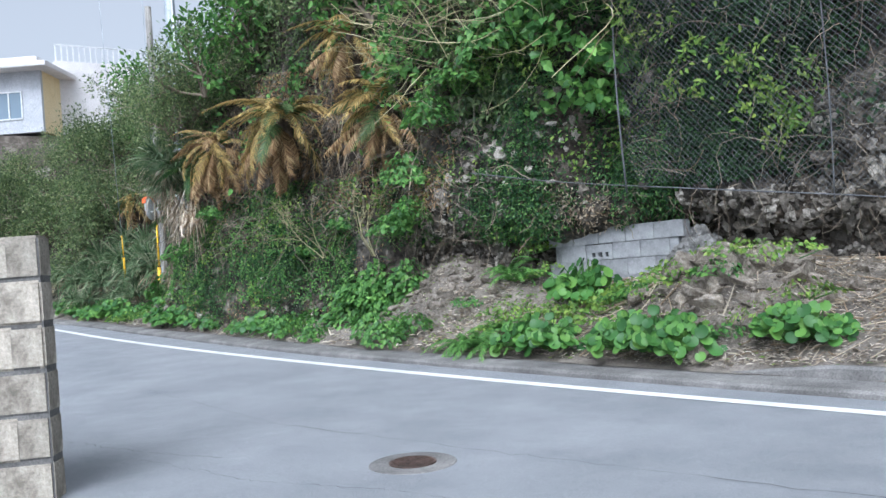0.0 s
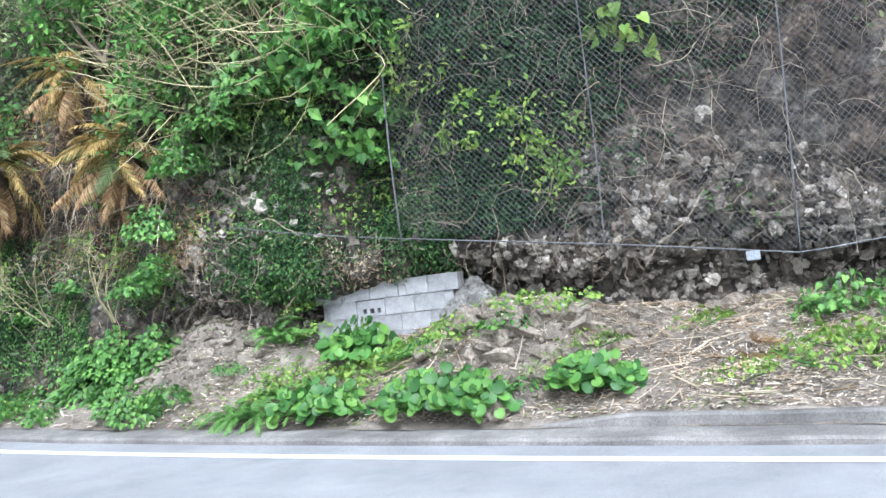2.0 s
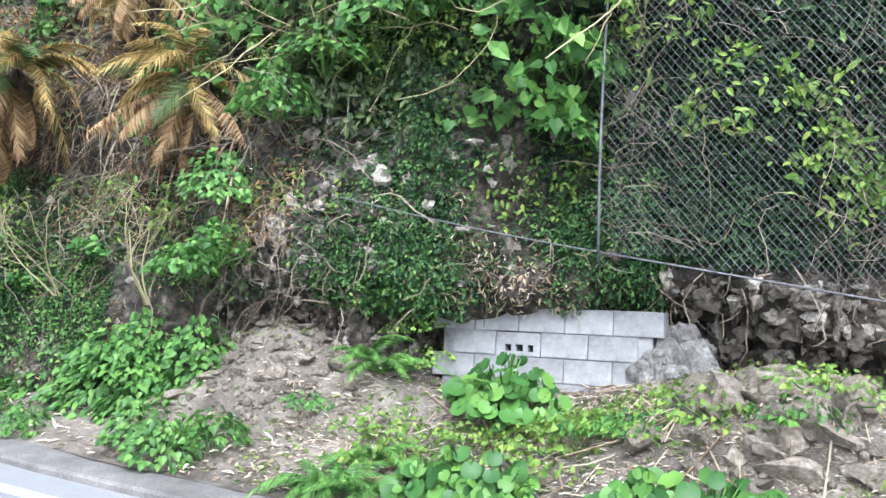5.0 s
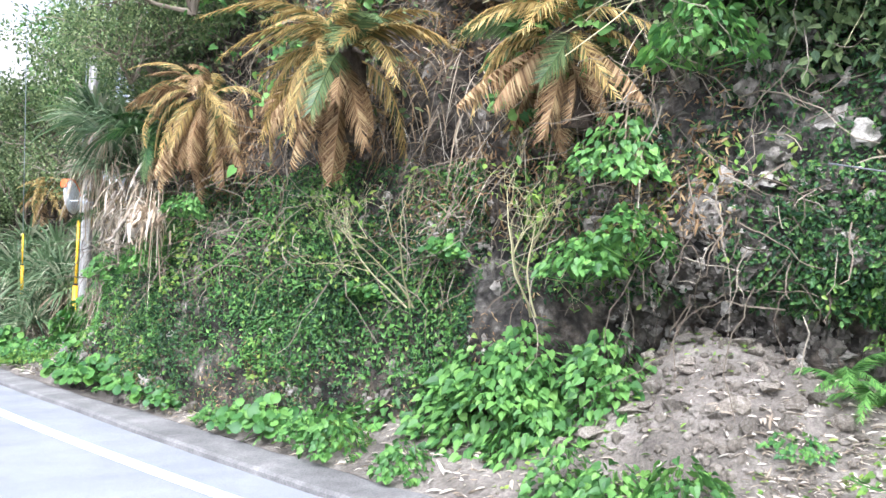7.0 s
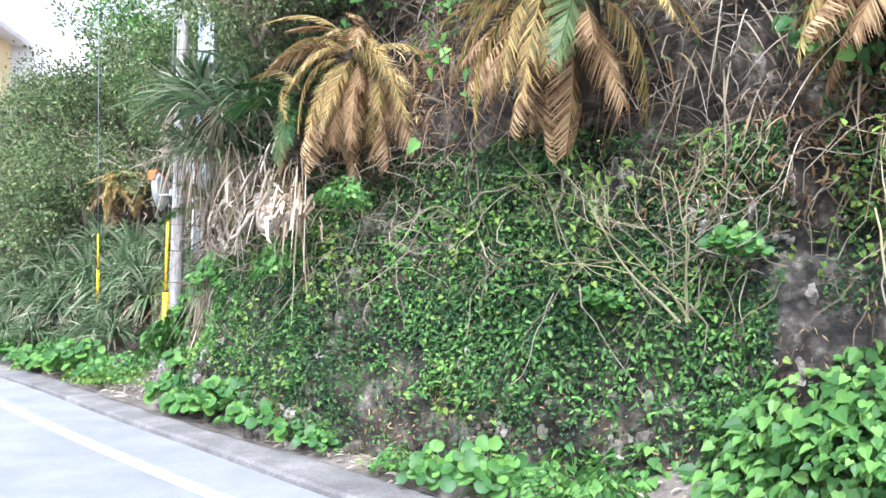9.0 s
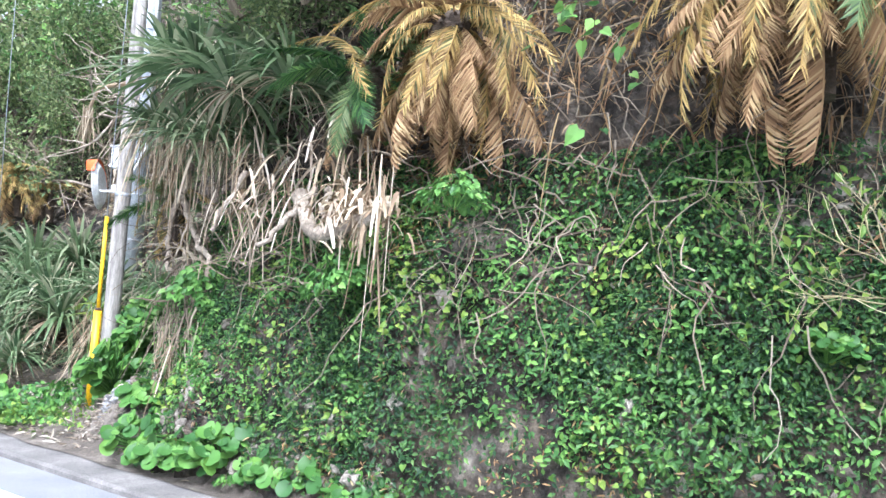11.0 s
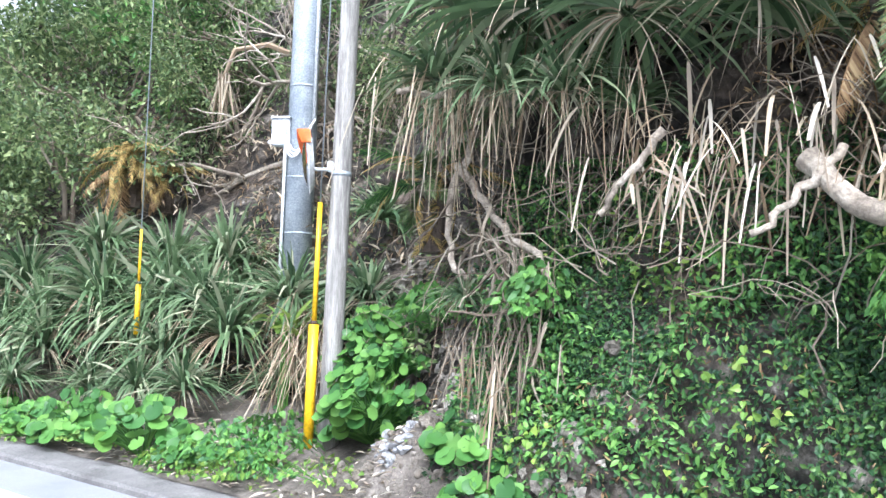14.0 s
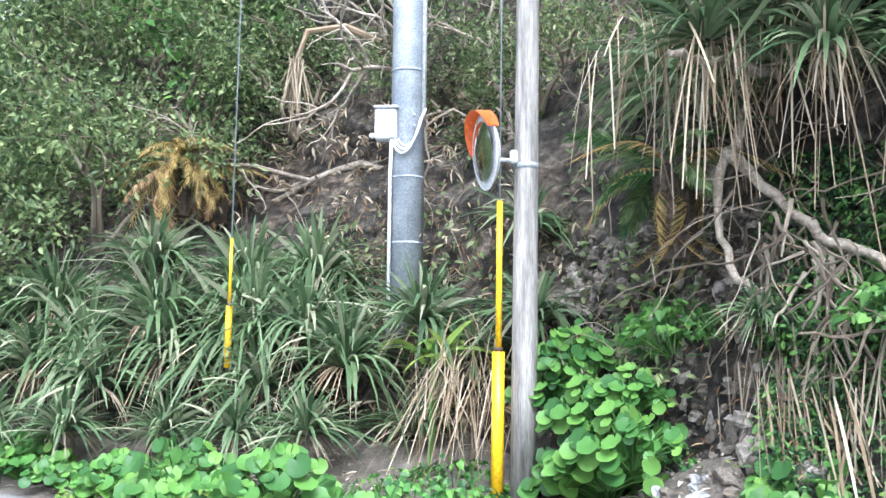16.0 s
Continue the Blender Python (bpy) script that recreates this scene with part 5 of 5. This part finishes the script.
for size, at in [((BL - 0.007, 0.15, 0.035), (BL / 2, 0, 0.02))] + [((wx, 0.15, 0.06), (sx, 0, 0.067)) for sx, wx in ((0.045, 0.08), (0.16, 0.045), (0.265, 0.045), (0.365, 0.063))]:
    tmp = box_bm(size, at, 0.004)
    me = bpy.data.meshes.new("t")
    tmp.to_mesh(me)
    tmp.free()
    bm.from_mesh(me)
hollow_block = part("hollow_block", bm, M_BLOCK, bw, "concrete block with three open cores")
hollow_block.matrix_basis = m0 @ pose(HX, 0, 3 * BH)
# spilled cement beside it
cem = thing("cement_spill", "lumpy grey cement spilled beside the block wall", "cement")
h = Heap()
bmv = bmesh.new()
bmesh.ops.create_icosphere(bmv, subdivisions=4, radius=1)
v = np.array([p.co for p in bmv.verts])
f = [[q.index for q in p.verts] for p in bmv.faces]
bmv.free()
bmv = bmesh.new()
bmesh.ops.create_icosphere(bmv, subdivisions=2, radius=1)
cement_v = np.array([p.co for p in bmv.verts]) * rng.uniform(0.7, 1.2, (len(bmv.verts), 1))
cement_f = [[q.index for q in p.verts] for p in bmv.faces]
bmv.free()
d = 1 + 0.2 * fbm(v[:, 0] * 3 + v[:, 2], v[:, 1] * 3 - v[:, 2] * 2, 71, 3.2, 4)
h.add(v * d[:, None] * np.array([0.26, 0.36, 0.5]) + np.array([8.08, 6.5, 0.95]), f)
for _ in range(60):
    q = unit(rng.normal(0, 1, 3) * (1, 1, 0.9) + (-0.8, 0, 0.1))
    h.add(cement_v * rng.uniform(0.03, 0.1) * rng.uniform(0.6, 1.3, 3) + q * np.array([0.25, 0.36, 0.5]) + np.array([8.08, 6.5, 0.95]), cement_f)
h.link("lump", surface("rough_cement", (0.16, 0.155, 0.15), (0.28, 0.275, 0.265), (0.42, 0.41, 0.4), 5, 26, 0.95, 1.0, 0.05), cem)


# ---- old wall by the lane ----
ow = tagged(new("lane_wall"), "old stained concrete block wall at the lane corner", "wall")
m0 = pose(1.0, 5.42, 0.12, 0, 0, 152)
part("mortar", box_bm((3.6, 0.17, 1.5), (1.81, 0, 0.75)), M_KERB, ow).matrix_basis = m0
OH, OL = 0.255, 0.33
bmo = box_bm((OL - 0.012, 0.2, OH - 0.012), (OL / 2, 0, OH / 2), 0.014)
me_o = bpy.data.meshes.new("block")
bmo.to_mesh(me_o)
bmo.free()
me_o.materials.append(M_OLDBLOCK)
for r in range(7):
    for c in range(12):
        x = c * OL - (OL / 2 if r % 2 else 0)
        if x < -0.1:
            x = 0.0
        if r == 6 and c < 1:
            continue
        o = new("block", me_o)
        o.parent = ow
        o.matrix_basis = m0 @ pose(x, rng.uniform(-0.006, 0.006), r * OH - 0.01, 0, 0, rng.uniform(-0.6, 0.6))


# ---- poles and guards ----
def lathe(name, pts, r, mat, parent, label="", sides=16):
    v, f = tube(pts, r, sides)
    return link_mesh(name, v, f, mat, parent, label, True)


def gz(x, y):
    return float(verge_z(x, y))


wp = thing("wooden_pole", "weathered grey wooden utility pole beside the yellow guard", "utility pole")
lathe("shaft", [(6.18 + 0.004 * i, 20.0 - 0.012 * i, 0.75 + i) for i in range(0, 8)], np.linspace(0.088, 0.07, 8), M_WOOD, wp)
lathe("bracket", [(6.14, 20.03, 3.08), (5.98, 20.06, 3.06), (5.93, 20.12, 3.1)], 0.014, M_WHITE, wp, "white bracket arm", 8)
part("clamp", box_bm((0.06, 0.05, 0.09), (6.11, 20.02, 3.1), 0.01), M_WHITE, wp)
lathe("metal_band", [(6.19, 19.975, 3.02), (6.19, 19.975, 3.06)], 0.085, M_STEEL, wp)

sp = thing("steel_pole", "tall galvanised steel utility pole on the slope", "utility pole")
PX, PY = 7.36, 21.83
lathe("shaft", [(PX, PY, 1.3), (PX, PY, 5.5), (PX, PY, 10)], [0.16, 0.15, 0.13], M_STEEL, sp, sides=24)
for z in (2.75, 3.35, 4.35, 5.6):
    lathe("band", [(PX, PY, z), (PX, PY, z + 0.02)], 0.16, M_STEEL, sp, sides=24)
bx = pose(7.17, 21.93, 3.84, 0, 0, 30)
cab = part("meter_box", box_bm((0.14, 0.2, 0.29), (0, 0, 0), 0.012), M_GREYBOX, sp, "pale grey metal meter box")
cab.matrix_basis = bx
part("lid_rim", box_bm((0.17, 0.22, 0.025), (-0.005, 0, 0.15), 0.006), M_GREYBOX, cab)
part("latch", box_bm((0.02, 0.02, 0.05), (-0.075, -0.07, 0), 0.004), M_STEEL, cab)
part("spigot", box_bm((0.05, 0.05, 0.04), (0, 0.13, -0.1), 0.01), M_WHITE, cab)


def beside(a, r):
    """A place on the pole's skin, at an angle from the side that looks at the road, towards the south."""
    t = math.radians(210 + a)
    return PX + r * math.cos(t), PY + r * math.sin(t)


lathe("conduit", [(*beside(-52, 0.18), 1.5), (*beside(-52, 0.18), 3.4), (*beside(-40, 0.2), 3.7)], 0.017, M_WHITE, sp, "white plastic conduit", 8)
lathe("conduit", [(*beside(62, 0.175), 3.95), (*beside(62, 0.175), 6.5), (*beside(62, 0.16), 10)], 0.022, M_WHITE, sp, "white plastic conduit", 8)
for k in range(3):
    pts = []
    for u in np.linspace(0, 1, 12):
        e = 60 * u + (-38 + 9 * k) * (1 - u)
        pts.append((*beside(e, 0.2), 3.69 + 0.3 * u ** 2 - (0.17 - 0.035 * k) * math.sin(math.pi * min(1, u * 1.25)) ** 0.8 * (1 if u < 0.8 else 0)))
    lathe("cable", pts, 0.012, M_WHITE, sp, "white looped cable", 6)
for i in range(2):
    lathe("step_bolt", [(*beside(25, 0.14), 3.82 + 0.1 * i), (*beside(25, 0.2), 3.82 + 0.1 * i)], 0.008, M_WHITE, sp, sides=6)


def guy(base, top, low, mid, label, thick):
    t = thing("guy_wire", label, "guy wire", group="guy wires with yellow guards")
    b, u = np.array(base), unit(np.array(top) - np.array(base))
    lathe("lower_guard", [b, b + u * low], thick, M_YELLOW, t, "yellow plastic lower guard")
    lathe("guard_rim", [b + u * low, b + u * (low + 0.03)], thick * 0.7, M_IRON, t, sides=12)
    lathe("upper_guard", [b + u * (low + 0.02), b + u * (low + mid)], thick * 0.5, M_YELLOW, t, "slim yellow upper guard", 12)
    lathe("wire", [b + u * (low + mid - 0.02), np.array(top)], 0.006, M_STEEL, t, sides=6)


guy((6.1, 20.15, gz(6.1, 20.15) - 0.02), (6.16, 20.1, 9.0), 1.02, 1.02, "guy wire in a bright yellow guard by the pole", 0.042)
guy((6.0, 22.62, 1.65), (5.75, 22.35, 9.5), 0.5, 0.55, "guy wire with a yellow guard among strap leaves", 0.026)

# road mirror seen nearly edge-on
mir = thing("road_mirror", "round traffic mirror with an orange hood on the wooden pole", "mirror")
nz = Vector((-0.745, 0.66, -0.1)).normalized()
ny = (Vector((0, 0, 1)) - nz * nz.z).normalized()
nx = ny.cross(nz)
mm = Matrix((( nx.x, ny.x, nz.x, 6.02), (nx.y, ny.y, nz.y, 20.19), (nx.z, ny.z, nz.z, 3.14), (0, 0, 0, 1)))
bm = bmesh.new()
bmesh.ops.create_uvsphere(bm, u_segments=32, v_segments=32, radius=0.7)
bmesh.ops.delete(bm, geom=[v for v in bm.verts if v.co.z < 0.655], context="VERTS")
for v in bm.verts:
    v.co.z -= 0.64
part("glass", bm, M_MIRROR, mir, "convex mirror face", True).matrix_basis = mm
bm = bmesh.new()
bmesh.ops.create_cone(bm, cap_ends=True, segments=36, radius1=0.2, radius2=0.262, depth=0.04)
part("backing", bm, M_WHITE, mir, "pale backing shell").matrix_basis = mm @ pose(0, 0, -0.015)
v, f = tube([(0.262 * math.cos(a), 0.262 * math.sin(a), 0.01) for a in np.linspace(0, 2 * math.pi, 37)], 0.005, 6, False)
link_mesh("rim", v, f, M_WHITE, mir, smooth=True).matrix_basis = mm
th = np.linspace(math.radians(25), math.radians(175), 26)
inner = np.stack([0.272 * np.cos(th), 0.272 * np.sin(th), -0.02 + 0 * th], -1)
outer = inner * (1.02, 1.02, 1) + np.array([0, 0, 0.11]) * np.clip(np.sin(th) + 0.12, 0.05, 1)[:, None] ** 0.6
v = np.concatenate([inner, outer, inner * (1.03, 1.03, 1), outer * (1.015, 1.015, 1)])
n = len(th)
f = [[o + i, o + i + 1, o + n + i + 1, o + n + i] for o in (0, 2 * n) for i in range(n - 1)] + [[n + i, n + i + 1, 3 * n + i + 1, 3 * n + i] for i in range(n - 1)]
link_mesh("hood", v, f, M_ORANGE, mir, "orange hood", True).matrix_basis = mm

# green banana-like leaves by the pole
gl = thing("ginger_plant", "bright long-leaved green plant beside the pole", "plant")
h = Heap()
k = 22
a = rng.uniform(0, 6.28, k)
d = np.stack([np.cos(a), np.sin(a), rng.uniform(0.3, 1.4, k)], -1)
blades(h, np.tile([6.5, 20.9, 1.75], (k, 1)) + rng.normal(0, 0.06, (k, 3)), d, rng.uniform(0.4, 0.75, k), rng.uniform(0.06, 0.1, k), rng.uniform(0.2, 0.7, k))
tagged(h.link("leaves", L_LIME, gl), kind="stuff")
h = Heap()
for i in range(5):
    h.add(*tube([(6.5 + 0.05 * i - 0.1, 20.9 + 0.03 * i, 0.9), (6.5 + 0.03 * i - 0.06, 20.9, 1.85)], 0.01, 5))
tagged(h.link("stem_tuft", L_BROAD, gl), kind="stuff")

# ---- on the road ----
mh = thing("manhole_cover", "small round rusty iron cover in the asphalt", "manhole cover")
cx, cyy = 2.78, 4.48
mh_m = pose(cx, cyy, float(road_z(cyy)) + 0.004, 1.43, 0, 0)
bm = bmesh.new()
bmesh.ops.create_cone(bm, cap_ends=True, segments=40, radius1=0.145, radius2=0.143, depth=0.016)
part("lid", bm, M_IRON, mh).matrix_basis = mh_m
bm = bmesh.new()
for i in range(-4, 5):
    w = math.sqrt(max(0.0, 0.125 ** 2 - (i * 0.028) ** 2)) * 2
    if w > 0.03:
        bmesh.ops.create_cube(bm, size=1, matrix=Matrix.Translation((0, i * 0.028, 0.009)) @ Matrix.Diagonal((w, 0.01, 0.004, 1)))
part("ribs", bm, M_IRON, mh).matrix_basis = mh_m
bm = bmesh.new()
bmesh.ops.create_cone(bm, cap_ends=True, segments=40, radius1=0.27, radius2=0.262, depth=0.008)
part("collar", bm, M_KERB, mh, "pale concrete collar").matrix_basis = mh_m @ pose(0, 0, -0.004)


def crack(pts, w, name="crack"):
    """A thin dark sealed joint that wanders over the asphalt."""
    p = np.array(pts, float)
    t0, t1 = np.linspace(0, 1, len(p)), np.linspace(0, 1, 70)
    x, y = (np.interp(t1, t0, p[:, i]) + rng.normal(0, 0.012, 70) for i in (0, 1))
    ww = w * rng.uniform(0.15, 1, 70)
    z = road_z(y) + 0.004
    v = np.concatenate([np.stack([x - ww, y - ww * 0.4, z], -1), np.stack([x + ww, y + ww * 0.4, z], -1)])
    return tagged(link_mesh(name, v, [[i, i + 1, i + 71, i + 70] for i in range(69)], M_CRACK), "thin dark crack line in the road", "crack", kind="structure")


M_CRACK = surface("crack_tar", (0.04, 0.04, 0.045), (0.07, 0.07, 0.075), (0.11, 0.11, 0.115), 5, 60, 0.9, 0.2, 0.002)
crack([(2.6, 9.5), (2.75, 6.4), (3.2, 4.6), (3.75, 2.6), (4.3, 0.6)], 0.0035)
crack([(1.6, 6.0), (1.9, 4.9), (2.4, 4.0), (2.7, 3.2)], 0.003)
crack([(1.2, 7.6), (1.7, 6.2), (2.0, 5.6)], 0.004)

# ---- house on the hill, low steps, far bank ----
hs = tagged(new("house"), "pale two-tone house with a flat roof on the hill", "house")
hm = pose(10.4, 54.0, 11.3, 0, 0, -35)
part("grey_wall", box_bm((7, 0.25, 3.6), (-3.5, 0, 1.4)), M_HOUSE, hs).matrix_basis = hm
part("cream_wall", box_bm((0.25, 6, 3.6), (-0.125, 3.13, 1.4)), M_CREAM, hs, "sunlit cream side wall").matrix_basis = hm
part("body", box_bm((6.6, 5.6, 3.5), (-3.55, 3.0, 1.4)), M_HOUSE, hs).matrix_basis = hm
part("roof", box_bm((8.4, 8.0, 0.3), (-3.4, 2.8, 3.3), 0.03), M_ROOF, hs).matrix_basis = hm
part("upper_roof", box_bm((7.0, 6.0, 0.7), (-3.8, 3.2, 3.75), 0.05), M_ROOF, hs).matrix_basis = hm
w = part("window", box_bm((1.5, 0.08, 1.5), (-1.9, -0.1, 1.2)), M_GLASS, hs, "grey-blue glazed sliding window")
w.matrix_basis = hm
for x, z, sx, sz in ((-2.65, 1.2, 0.08, 1.6), (-1.9, 1.2, 0.08, 1.6), (-1.15, 1.2, 0.08, 1.6), (-1.9, 0.42, 1.6, 0.08), (-1.9, 1.98, 1.6, 0.08)):
    part("window_frame", box_bm((sx, 0.1, sz), (x, -0.14, z)), M_WHITE, w).matrix_basis = Matrix()
for o in w.children:
    o.matrix_basis = hm if o.parent is None else Matrix()
tm = pose(14.6, 58.0, 15.6, 0, 0, 0)
part("terrace", box_bm((6, 4, 5), (0, 0, -2.5)), M_ROOF, hs).matrix_basis = tm
rail = part("railing", box_bm((6, 0.06, 0.08), (0, -1.9, 1.0)), M_WHITE, hs)
rail.matrix_basis = tm
for i in range(18):
    part("baluster", box_bm((0.08, 0.06, 1.0), (-2.9 + 0.34 * i, -1.9, 0.5)), M_WHITE, rail)
base = part("hill_terrace", box_bm((40, 24, 13), (10, 66, 4.2), 0.5), M_SOIL)
tagged(base, "hill ground under the house", "ground", kind="structure")
for i in range(3):
    o = part("kerb_step", box_bm((1.6, 0.5, 0.17), (0, 0, 0), 0.015), M_KERB)
    o.matrix_basis = pose(3.9 - 0.15 * i, 29.0 + 0.5 * i, 0.72 + 0.17 * i, 0, 0, 20)
    tagged(o, "low weathered concrete step beside the road", "step", kind="structure")
